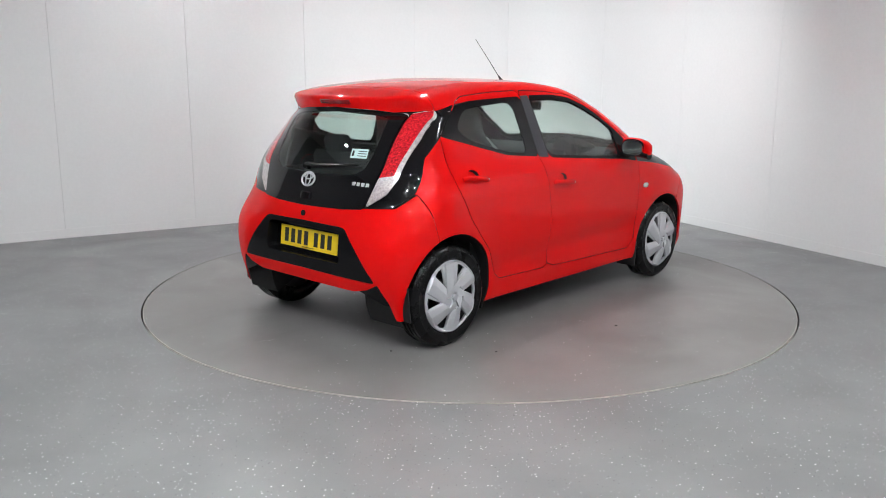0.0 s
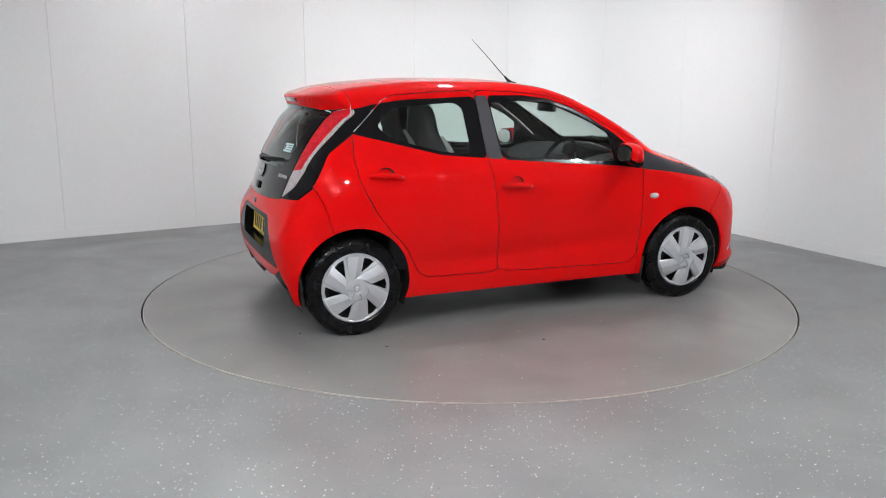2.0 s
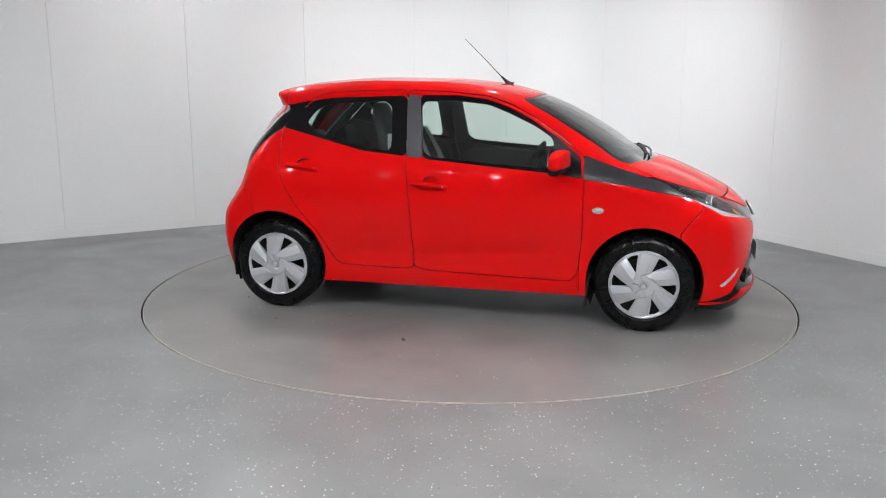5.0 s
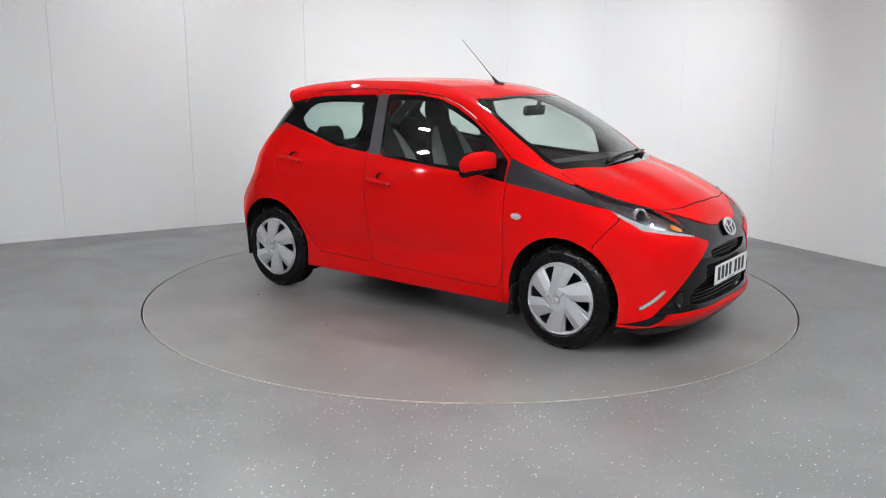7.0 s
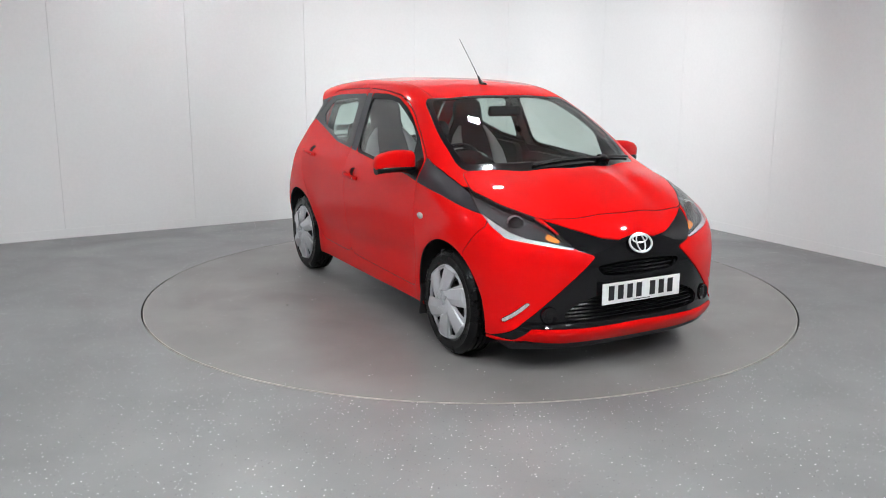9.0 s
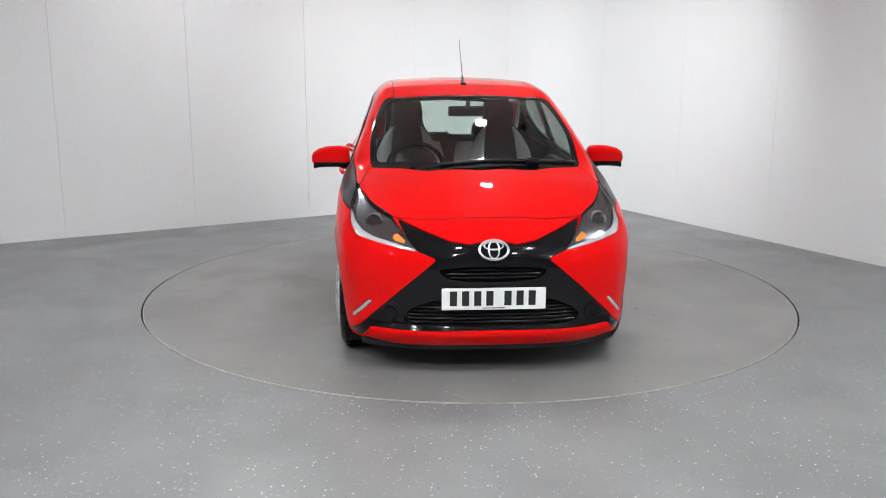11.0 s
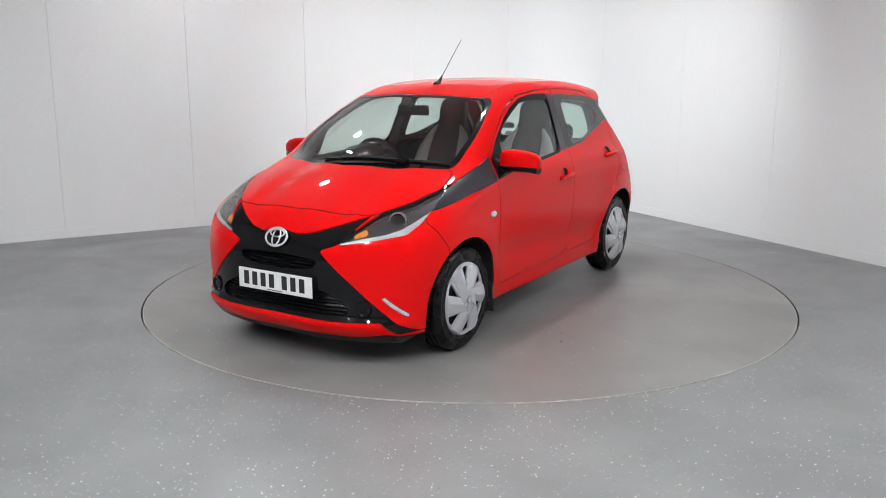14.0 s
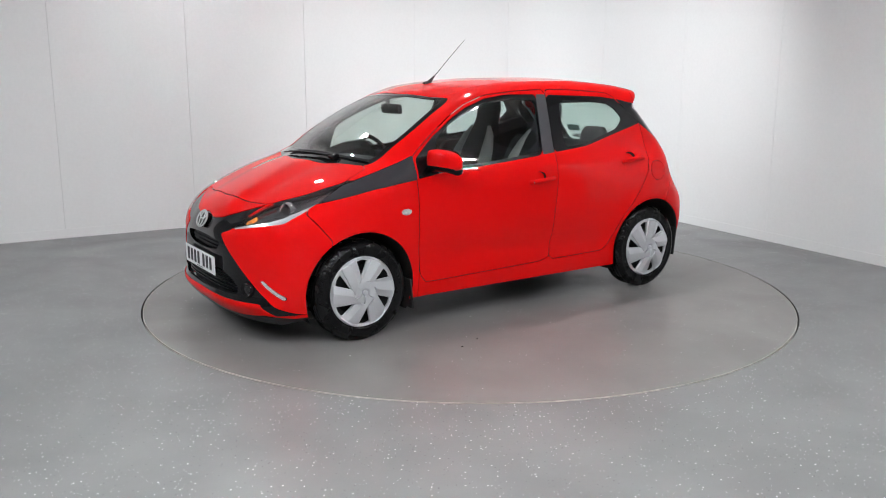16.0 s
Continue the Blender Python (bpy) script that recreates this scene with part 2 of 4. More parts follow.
def build_room():
    path = wall_path()
    total = sum((b - a).length for a, b in zip(path, path[1:]))
    backing = bmesh.new()
    wall_strip(backing, path, -0.02, HEIGHT, 0.12, -0.012)
    back = tagged(part("wall_back", backing, WALL_GAP, smooth=False), "white panelled studio wall with a rounded corner", "wall", kind="structure")
    seams = sorted(JOINTS)
    stops = [0.0] + seams + [total]
    for s0, s1 in zip(stops, stops[1:]):
        bm = bmesh.new()
        wall_strip(bm, stretch(path, s0 + 0.0012, s1 - 0.0012), 0.0, HEIGHT, 0.012, 0.0)
        part("wall_panel", bm, WALL, back, smooth=True, angle=40)
    bases = [0.0] + sorted(BASE_JOINTS) + [total]
    for s0, s1 in zip(bases, bases[1:]):
        bm = bmesh.new()
        wall_strip(bm, stretch(path, s0 + 0.0015, s1 - 0.0015), 0.0, 0.085, 0.0, 0.004)
        ob = part("baseboard", bm, WALL, smooth=True, angle=40)
        tagged(ob, "low white skirting along the studio wall", "skirting", kind="structure")
    # walls behind the camera and ceiling, unseen, close the room; greyed to dim reflections
    a, b = path[0], path[-1]
    far = [b, Vector((b.x + 0.3, -8.2)), Vector((a.x - 0.3, -8.2)), a]
    bm = bmesh.new()
    wall_strip(bm, far, -0.02, HEIGHT, 0.12, 0.0)
    tagged(part("wall_south", bm, DARKWALL, smooth=False), "added dark grey wall behind the camera, out of view", "wall", kind="structure")
    bm = boxed(pose(0, -1.5, HEIGHT + 0.05), 16, 15, 0.1)
    tagged(part("ceiling", bm, CEILING, smooth=False), "grey studio ceiling", "ceiling", kind="structure")
    # floor with a round opening for the turntable
    bm = bmesh.new()
    n = 128
    inner, outer = [], []
    for k in range(n):
        ang = 2 * math.pi * k / n
        c, s = math.cos(ang), math.sin(ang)
        inner.append(bm.verts.new((c * (RING + 0.007), s * (RING + 0.007), 0)))
        q = 9.5 / max(abs(c), abs(s))
        outer.append(bm.verts.new((c * q, s * q - 0.0, 0)))
    for k in range(n):
        j = (k + 1) % n
        bm.faces.new((inner[k], outer[k], outer[j], inner[j]))
    tagged(part("floor", bm, FLOOR, smooth=False), "grey speckled vinyl studio floor with scuffs", "floor", kind="structure")
    # black pit walls: the shade deep in the gap is put into the colour
    bm = bmesh.new()
    lathe(bm, [(0.001, -0.24), (RING + 0.0075, -0.24), (RING + 0.0075, -0.004), (RING + 0.09, -0.004), (RING + 0.09, -0.28), (0.001, -0.28)], 128, "z")
    tagged(part("turntable_pit", bm, GAP, smooth=False), "pit under the turntable, black for the shade in its gap", "pit", kind="structure")
    for x, y in LIGHTS:
        light = tagged(new("ceiling_light"), "square white flush ceiling light panel", "ceiling light", "lights in the ceiling")
        light.matrix_basis = pose(x, y, HEIGHT)
        bm = bmesh.new()
        for sx, sy, wx, wy in ((0, 1, LIGHT_SIZE + 0.04, 0.02), (0, -1, LIGHT_SIZE + 0.04, 0.02), (1, 0, 0.02, LIGHT_SIZE), (-1, 0, 0.02, LIGHT_SIZE)):
            box(bm, pose(sx * (LIGHT_SIZE / 2 + 0.01), sy * (LIGHT_SIZE / 2 + 0.01), -0.012), wx, wy, 0.03, 0.003, 1)
        part("rim", bm, WALL, light, "white metal rim")
        part("diffuser", boxed(pose(0, 0, -0.012), LIGHT_SIZE, LIGHT_SIZE, 0.012), LAMP, light, "glowing white diffuser")
    for (x, y), aim in WASHES:
        spot = tagged(new("ceiling_spotlight"), "black tilted spotlight under the ceiling", "spotlight", "spotlights on the wall")
        m = look((x, y, HEIGHT - 0.22), aim)
        bm = bmesh.new()
        lathe(bm, [(0.001, 0.16), (0.045, 0.16), (0.052, 0.15), (0.055, 0.0), (0.050, 0.0), (0.046, 0.03), (0.001, 0.03)], 28, "z")
        bmesh.ops.transform(bm, matrix=m, verts=bm.verts)
        part("can", bm, TRIM, spot, "black metal can", angle=30)
        bm = bmesh.new()
        tube(bm, [m @ Vector((0, 0, 0.10)), (x, y, HEIGHT)], 0.012, 10)
        part("bracket", bm, TRIM, spot, "black bracket")
        data = bpy.data.lights.new("spotlight_beam", "SPOT")
        data.energy, data.spot_size, data.spot_blend, data.shadow_soft_size = WASH_POWER, radians(96), 1.0, 0.045
        data.color = (0.97, 0.99, 1.0)
        beam = new("spotlight_beam", data)
        beam.matrix_basis = m @ pose(0, 0, -0.06)


def build_turntable():
    table = tagged(new("turntable"), "round grey turntable let flush into the studio floor", "turntable")
    bm = bmesh.new()
    lathe(bm, [(0.001, 0.0), (1.2, 0.0), (RING - 0.0085, 0.0), (RING - 0.0080, -0.03)], 160, "z")
    part("top_sheet", bm, DISC, table, "grey vinyl sheet", smooth=True, angle=30)
    bm = bmesh.new()
    lathe(bm, [(RING - 0.0078, -0.02), (RING - 0.0078, 0.0008), (RING - 0.0045, 0.0008), (RING - 0.0045, -0.02)], 160, "z")
    part("edge_strip", bm, EDGE, table, "thin bare metal edge strip", smooth=True, angle=30)
    # black as well, standing in for the shade inside the gap
    bm = bmesh.new()
    lathe(bm, [(RING - 0.0052, -0.02), (RING - 0.0052, -0.20), (0.001, -0.20)], 160, "z")
    part("drum", bm, GAP, table, "drum under the sheet, black for the shade round it")
    return table


def build_debris(table):
    """Small chips of dirt lying on the turntable."""
    rng = random.Random(4)
    for x, y in CHIPS:
        bm = bmesh.new()
        n = 7
        a0 = rng.random() * 6
        outline = [(0.0075 * (0.5 + rng.random()) * math.cos(a0 + 2 * math.pi * k / n), 0.004 * (0.5 + rng.random()) * math.sin(a0 + 2 * math.pi * k / n)) for k in range(n)]
        prism(bm, outline, pose(x, y, 0.0005, 0, 0, rng.random() * 180), 0.003)
        part("dirt_chip", bm, GAP if rng.random() < 0.6 else WALL_GAP, table, "small chip of dirt", smooth=False)


LIGHT_SIZE = 0.15
LIGHTS = [(x, y) for y in (-5.7, -3.9) for x in (-3.4, -1.7, 0.0, 1.7, 3.4)]
LIGHTS += [(-4.2, -1.4), (2.9, -1.2), (-2.0, 1.1), (0.3, 0.3)]
WASHES = [((-0.55, 0.5), (0.1, 4.1, 0.6)), ((0.95, 0.4), (1.65, 3.9, 0.75))]
JOINTS = [0.6, 1.83, 3.035, 4.243, 5.536, 6.79, 8.0, 9.295, 10.5, 11.7]
BASE_JOINTS = [2.67, 8.885]
CHIPS = [(0.117, 1.68), (-0.884, 0.303), (-1.396, -0.674), (-0.997, -1.104), (-0.105, -1.32), (0.68, 1.05), (0.713, 0.986), (0.836, 1.12)]
# ---- the car's outer skin: smooth intersection of side, top, front and rear surfaces ----
def curve(xs, ys):
    """Smooth (monotone cubic) curve through a few stations."""
    xs, ys = np.array(xs, float), np.array(ys, float)
    h = np.diff(xs)
    d = np.diff(ys) / h
    m = np.zeros(len(xs))
    for i in range(1, len(xs) - 1):
        if d[i - 1] * d[i] > 0:
            w1, w2 = 2 * h[i] + h[i - 1], h[i] + 2 * h[i - 1]
            m[i] = (w1 + w2) / (w1 / d[i - 1] + w2 / d[i])
    m[0], m[-1] = d[0], d[-1]

    def f(q):
        q = np.asarray(q, float)
        i = np.clip(np.searchsorted(xs, q) - 1, 0, len(h) - 1)
        t = (q - xs[i]) / h[i]
        tc = np.clip(t, 0, 1)
        v = ((1 + 2 * tc) * (1 - tc) ** 2 * ys[i] + tc * (1 - tc) ** 2 * h[i] * m[i]
             + tc * tc * (3 - 2 * tc) * ys[i + 1] + tc * tc * (tc - 1) * h[i] * m[i + 1])
        return v + np.where(t < 0, t * h[i] * m[0], 0) + np.where(t > 1, (t - 1) * h[i] * m[-1], 0)
    return f


def step(a, b, x):
    t = np.clip((x - a) / (b - a), 0, 1)
    return t * t * (3 - 2 * t)


def smax(a, b, k):
    h = np.maximum(k - np.abs(a - b), 0) / k
    return np.maximum(a, b) + h * h * k * 0.25


top_line = curve([-1.50, -1.40, -1.31, -1.18, -0.97, -0.60, -0.20, 0.19, 0.40, 0.60, 0.80, 0.95, 1.08, 1.17, 1.32, 1.55, 1.72, 1.85],
                 [1.345, 1.372, 1.398, 1.438, 1.468, 1.490, 1.487, 1.455, 1.408, 1.335, 1.235, 1.145, 1.055, 1.015, 0.968, 0.868, 0.775, 0.68])
side_line = curve([0.15, 0.22, 0.30, 0.40, 0.55, 0.70, 0.82, 0.92, 1.02, 1.20, 1.37, 1.50],
                  [0.735, 0.755, 0.765, 0.776, 0.793, 0.800, 0.796, 0.775, 0.722, 0.653, 0.586, 0.52])
front_line = curve([0.15, 0.20, 0.245, 0.30, 0.42, 0.52, 0.62, 0.70, 0.80, 0.95],
                   [1.79, 1.838, 1.860, 1.838, 1.836, 1.836, 1.83, 1.815, 1.77, 1.66])
rear_line = curve([0.15, 0.25, 0.40, 0.50, 0.62, 0.75, 0.87, 1.06, 1.25, 1.300, 1.318, 1.345, 1.375, 1.40, 1.50],
                  [-1.54, -1.57, -1.61, -1.62, -1.61, -1.585, -1.552, -1.478, -1.372, -1.322, -1.320, -1.336, -1.350, -1.354, -1.33])
plan_line = curve([-1.75, -1.5, -1.17, -0.7, 0.0, 0.6, 1.0, 1.17, 1.45, 1.75],
                  [-0.06, -0.012, 0.006, 0.0, 0.0, -0.004, 0.0, 0.0, -0.02, -0.07])


def side_y(x, z):
    """Half width of the body at x, z."""
    y = side_line(z) + plan_line(x)
    for cx in (-1.17, 1.17):                                  # flared arches
        r = np.hypot(x - cx, z - 0.30)
        y = y + 0.012 * np.exp(-((r - 0.36) / 0.07) ** 2) * step(0.10, 0.3, z)
    y = y + 0.014 * step(-0.75, -1.2, x) * np.exp(-((z - 0.80) / 0.13) ** 2)    # rear haunch
    # waist of the lower door
    y = y - 0.016 * np.exp(-((z - 0.42 - 0.05 * (x + 0.1)) / 0.075) ** 2) * step(1.0, 0.6, np.abs(x + 0.02))
    return y


def skin(x, y, z):
    """Negative inside the body."""
    a = np.abs(y)
    q = (a / 0.6) ** 2
    hood = step(0.95, 1.2, x)
    top = top_line(x + (0.10 - 0.05 * hood) * q * step(0.0, 0.5, x)) - (0.036 + 0.014 * hood) * q
    top = top - 0.010 * hood * np.exp(-((a - 0.30) / 0.10) ** 2)
    front = front_line(z) - 0.275 * (a / 0.8) ** 3.1
    low = step(0.85, 0.58, z)
    mid = step(1.28, 0.98, z)
    b = a / 0.8
    wrap = (1 - mid) * 0.36 * b ** 2.6 + mid * (0.16 * b ** 2 + 0.05 * b ** 9)
    rear = rear_line(z) + (1 - low) * wrap + low * (0.03 * b ** 2 + 0.08 * b ** 9)
    f = a - side_y(x, z)
    f = smax(f, z - top, 0.09 + 0.05 * hood)
    f = smax(f, x - front, 0.10)
    f = smax(f, rear - x, 0.08 - 0.055 * step(1.27, 1.32, z))
    return f


def skin_normal(p):
    e = 1e-4
    g = np.stack([skin(p[:, 0] + e, p[:, 1], p[:, 2]) - skin(p[:, 0] - e, p[:, 1], p[:, 2]),
                  skin(p[:, 0], p[:, 1] + e, p[:, 2]) - skin(p[:, 0], p[:, 1] - e, p[:, 2]),
                  skin(p[:, 0], p[:, 1], p[:, 2] + e) - skin(p[:, 0], p[:, 1], p[:, 2] - e)], 1)
    g[np.abs(p[:, 1]) < 1e-5, 1] = 0
    return g / np.linalg.norm(g, axis=1)[:, None]


def half_skin(cell):
    """Triangles of the half y >= 0, as points on the skin and a face array."""
    x0, x1, z0, z1, w = -1.75, 1.95, 0.12, 1.6, 0.95
    points, faces, count = [], [], 0

    def sheet(fn, na, nb, flip):
        nonlocal count
        a, b = np.meshgrid(np.linspace(0, 1, na + 1), np.linspace(0, 1, nb + 1), indexing="ij")
        points.append(np.stack(fn(a, b), -1).reshape(-1, 3))
        i = np.arange(na)[:, None] * (nb + 1) + np.arange(nb)[None]
        i = i.ravel() + count
        q = np.stack([i, i + nb + 1, i + nb + 2, i + 1], 1)
        if flip:
            q = q[:, ::-1]
        faces.append(np.concatenate([q[:, [0, 1, 2]], q[:, [0, 2, 3]]]))
        count += (na + 1) * (nb + 1)
    nx, ny, nz = int((x1 - x0) / cell), int(w / cell), int((z1 - z0) / cell)
    sheet(lambda a, b: (x0 + (x1 - x0) * a, w + 0 * a, z0 + (z1 - z0) * b), nx, nz, True)
    sheet(lambda a, b: (x0 + (x1 - x0) * a, w * b, z1 + 0 * a), nx, ny, False)
    sheet(lambda a, b: (x1 + 0 * a, w * a, z0 + (z1 - z0) * b), ny, nz, False)
    sheet(lambda a, b: (x0 + 0 * a, w * a, z0 + (z1 - z0) * b), ny, nz, True)
    p = np.concatenate(points)
    o = np.stack([np.clip(p[:, 0] * 0.75, -1.1, 1.25), 0 * p[:, 1], np.clip(0.35 + (p[:, 2] - 0.12) * 0.36, 0.35, 0.80)], 1)
    lo, hi = np.zeros(len(p)), np.ones(len(p))
    for _ in range(30):
        mid = (lo + hi) / 2
        q = o + (p - o) * mid[:, None]
        out = skin(q[:, 0], q[:, 1], q[:, 2]) > 0
        hi, lo = np.where(out, mid, hi), np.where(out, lo, mid)
    p = o + (p - o) * ((lo + hi) / 2)[:, None]
    p[np.abs(p[:, 1]) < 1e-5, 1] = 0
    _, first, inverse = np.unique(np.round(p, 5), axis=0, return_index=True, return_inverse=True)
    f = inverse.ravel()[np.concatenate(faces)]
    good = (f[:, 0] != f[:, 1]) & (f[:, 1] != f[:, 2]) & (f[:, 2] != f[:, 0])
    return p[first], f[good]


def cut(mesh, s):
    """The part of a triangle mesh where the vertex values s are negative, split along s = 0."""
    v, f = mesh
    s = np.where(np.abs(s) < 1e-7, 1e-7, s)
    neg = s[f] < 0
    n = neg.sum(1)
    out = [f[n == 3]]
    rolled = []
    for k in (1, 2):
        g = f[n == k]
        m = neg[n == k] if k == 1 else ~neg[n == k]
        i = np.argmax(m, 1)
        rolled.append(np.stack([g[np.arange(len(g)), (i + j) % 3] for j in range(3)], 1) if len(g) else np.zeros((0, 3), int))
    one, two = rolled
    edges = np.concatenate([one[:, [0, 1]], one[:, [0, 2]], two[:, [0, 1]], two[:, [0, 2]]])
    if len(edges):
        e, inv = np.unique(np.sort(edges, 1), axis=0, return_inverse=True)
        inv = inv.ravel()
        t = s[e[:, 0]] / (s[e[:, 0]] - s[e[:, 1]])
        extra = v[e[:, 0]] + (v[e[:, 1]] - v[e[:, 0]]) * t[:, None]
        inv = inv + len(v)
        a, b = len(one), len(two)
        p1, p2, q1, q2 = inv[:a], inv[a:2 * a], inv[2 * a:2 * a + b], inv[2 * a + b:]
        out.append(np.stack([one[:, 0], p1, p2], 1))
        out.append(np.stack([q1, two[:, 1], two[:, 2]], 1))
        out.append(np.stack([q1, two[:, 2], q2], 1))
        v = np.concatenate([v, extra])
    f = np.concatenate(out)
    used, inv = np.unique(f, return_inverse=True)
    return v[used], inv.reshape(-1, 3)


def rounded(poly, ratio=0.18, times=2):
    p = np.array(poly, float)
    for _ in range(times):
        q = np.roll(p, -1, 0)
        p = np.stack([p + (q - p) * ratio, q - (q - p) * ratio], 1).reshape(-1, 2)
    return p


def inside(points, poly):
    """Signed distance of 2D points to a polygon, negative inside."""
    d = np.full(len(points), 1e9)
    odd = np.zeros(len(points), bool)
    for a, b in zip(poly, np.roll(poly, -1, 0)):
        w, e = points - a, b - a
        if e @ e < 1e-14:
            continue
        t = np.clip(w @ e / (e @ e), 0, 1)
        d = np.minimum(d, np.hypot(*(w - t[:, None] * e).T))
        cross = (a[1] > points[:, 1]) != (b[1] > points[:, 1])
        with np.errstate(divide="ignore", invalid="ignore"):
            xi = (b[0] - a[0]) * (points[:, 1] - a[1]) / (b[1] - a[1]) + a[0]
        odd ^= cross & (points[:, 0] < xi)
    return np.where(odd, -d, d)


def on_skin(view, a, b, out=0.0, side=1):
    """A pose on the skin: local z outward, local y upward. view: "rear", "front" (y, z), "left" (x, z), "top" (x, y)."""
    lo, hi = {"rear": (-2.0, -1.0), "front": (2.2, 0.9), "left": (1.2, 0.2), "top": (1.8, 0.6)}[view]
    for _ in range(40):
        m = (lo + hi) / 2
        q = {"rear": (m, a, b), "front": (m, a, b), "left": (a, m, b), "top": (a, b, m)}[view]
        if skin(*[np.float64(c) for c in q]) > 0:
            lo = m
        else:
            hi = m
    n = Vector(skin_normal(np.array([q], float))[0])
    up = Vector((0, 0, 1)) if view != "top" else Vector((-1, 0, 0))
    x = up.cross(n).normalized()
    y = n.cross(x)
    p = Vector(q) + n * out
    m = Matrix(((x.x, y.x, n.x, p.x), (x.y, y.y, n.y, p.y), (x.z, y.z, n.z, p.z), (0, 0, 0, 1)))
    return m


VIEWS = {"side": (0, 2), "end": (1, 2), "top": (0, 1)}


def region(view, poly, low=-9, high=9, ratio=0.18):
    """A signed function of points on the skin: a polygon seen from one side, within limits along the sight."""
    if view != "side":                                   # given for one half, from the middle to the middle
        c = 0 if view == "end" else 1
        poly = list(poly) + [((-x, z) if c == 0 else (x, -z)) for x, z in reversed(poly)] if min(abs(q[c]) for q in poly) < 1e-6 else poly
    pts = rounded(poly, ratio)
    i, j = VIEWS[view]
    k = 3 - i - j

    def f(v):
        d = inside(v[:, [i, j]], pts)
        return np.maximum(d, np.maximum(low - v[:, k], v[:, k] - high))
    return f
# ---- the car ----
def solid(mesh, depth, whole, offset=0.0, flip=False, roll=0.0):
    """A skin piece made solid, its border rolled over by a radius: vertices, faces, normals, and 0 or 1 (inside) for each face."""
    v, f = mesh
    if whole:
        k = len(v)
        mid = np.abs(v[:, 1]) < 1e-5
        v = np.where(mid[:, None], v * [1, 0, 1], v)
        m = np.where(mid, np.arange(k), np.arange(k) + k)
        v = np.concatenate([v, v * [1, -1, 1]])
        f = np.concatenate([f, m[f][:, ::-1]])
    elif flip:
        v, f = v * [1, -1, 1], f[:, ::-1]
    used, inv = np.unique(f, return_inverse=True)
    v, f = v[used], inv.reshape(-1, 3)
    n = skin_normal(v)
    v = v - n * offset
    inner = v - n * depth
    e = np.concatenate([f[:, [0, 1]], f[:, [1, 2]], f[:, [2, 0]]])
    key = np.sort(e, 1)
    _, idx, cnt = np.unique(key, axis=0, return_index=True, return_counts=True)
    rim = e[idx[cnt == 1]]
    if whole:
        rim = rim[(np.abs(v[rim[:, 0], 1]) > 1e-4) | (np.abs(v[rim[:, 1], 1]) > 1e-4)]
    k = len(v)
    a, b = rim[:, 0], rim[:, 1]
    side = np.cross(v[b] - v[a], n[a])
    side = side / np.maximum(np.linalg.norm(side, axis=1)[:, None], 1e-9)
    mean = np.zeros_like(v)
    np.add.at(mean, a, side)
    np.add.at(mean, b, side)
    mean = mean / np.maximum(np.linalg.norm(mean, axis=1)[:, None], 1e-9)
    ring = np.unique(rim)                                   # the border, rolled over in steps
    at = np.zeros(k, int)
    at[ring] = np.arange(len(ring))
    vv, nn, faces, kinds = [v, inner], [n, -n], f.tolist() + (f[:, ::-1] + k).tolist(), [0] * len(f) + [1] * len(f)
    last, base = np.arange(k)[ring], 2 * k
    turns = (35, 65, 90) if roll else (90,)
    for t in turns:
        c, s_ = math.cos(radians(t)), math.sin(radians(t))
        vv.append(v[ring] + mean[ring] * roll * s_ - n[ring] * roll * (1 - c))
        nn.append(n[ring] * c + mean[ring] * s_)
        if roll:
            now = np.arange(len(ring)) + base
            faces += np.stack([last[at[b]], last[at[a]], now[at[a]], now[at[b]]], 1).tolist()
            kinds += [0] * len(rim)
            last = now
        else:
            last = np.arange(len(ring)) + base
        base += len(ring)
    vv.append(inner[ring])
    nn.append(mean[ring])
    now = np.arange(len(ring)) + base
    faces += np.stack([last[at[b]], last[at[a]], now[at[a]], now[at[b]]], 1).tolist()
    kinds += [1 if roll else 0] * len(rim)
    return np.concatenate(vv), faces, np.concatenate(nn), kinds


ROLL = 0.0026          # radius of the folded panel edges
FLUSH = ("nose_panel", "bumper_lip", "front_bumper", "quarter_panel")


class Skin:
    """The half skin, from which the panels are cut one after another."""

    def __init__(self, cell):
        self.rest = half_skin(cell)
        v = self.rest[0]
        self.rest = cut(self.rest, np.where(v[:, 0] > 1.2, 0.178, 0.20) - v[:, 2])
        for cx, cz, r in ((-1.17, 0.315, 0.336), (1.17, 0.300, 0.343)):
            v = self.rest[0]
            d = r - np.hypot(v[:, 0] - cx, v[:, 2] - cz)
            self.rest = cut(self.rest, np.where(v[:, 1] > 0.45, d, -1))

    def take(self, fn, gap=0.003):
        v = self.rest[0]
        s = fn(v)
        got = cut(self.rest, s + gap / 2)
        self.rest = cut(self.rest, gap / 2 - s)
        return got


def split(mesh, fn, gap=0.0):
    s = fn(mesh[0])
    return cut(mesh, s + gap / 2), cut(mesh, gap / 2 - s)


def skin_part(name, mesh, mats, parent, whole=True, depth=0.014, label="", offset=0.0, flip=False):
    v, f, n, kinds = solid(mesh, depth, whole, offset, flip, ROLL if mats[0] is RED and len(mats) > 1 and offset == 0 and name not in FLUSH else 0.0)
    idx = np.array(kinds if len(mats) > 1 else [0] * len(f), np.int32)
    return mesh_object(name, v, f, mats, idx, n, parent, label)


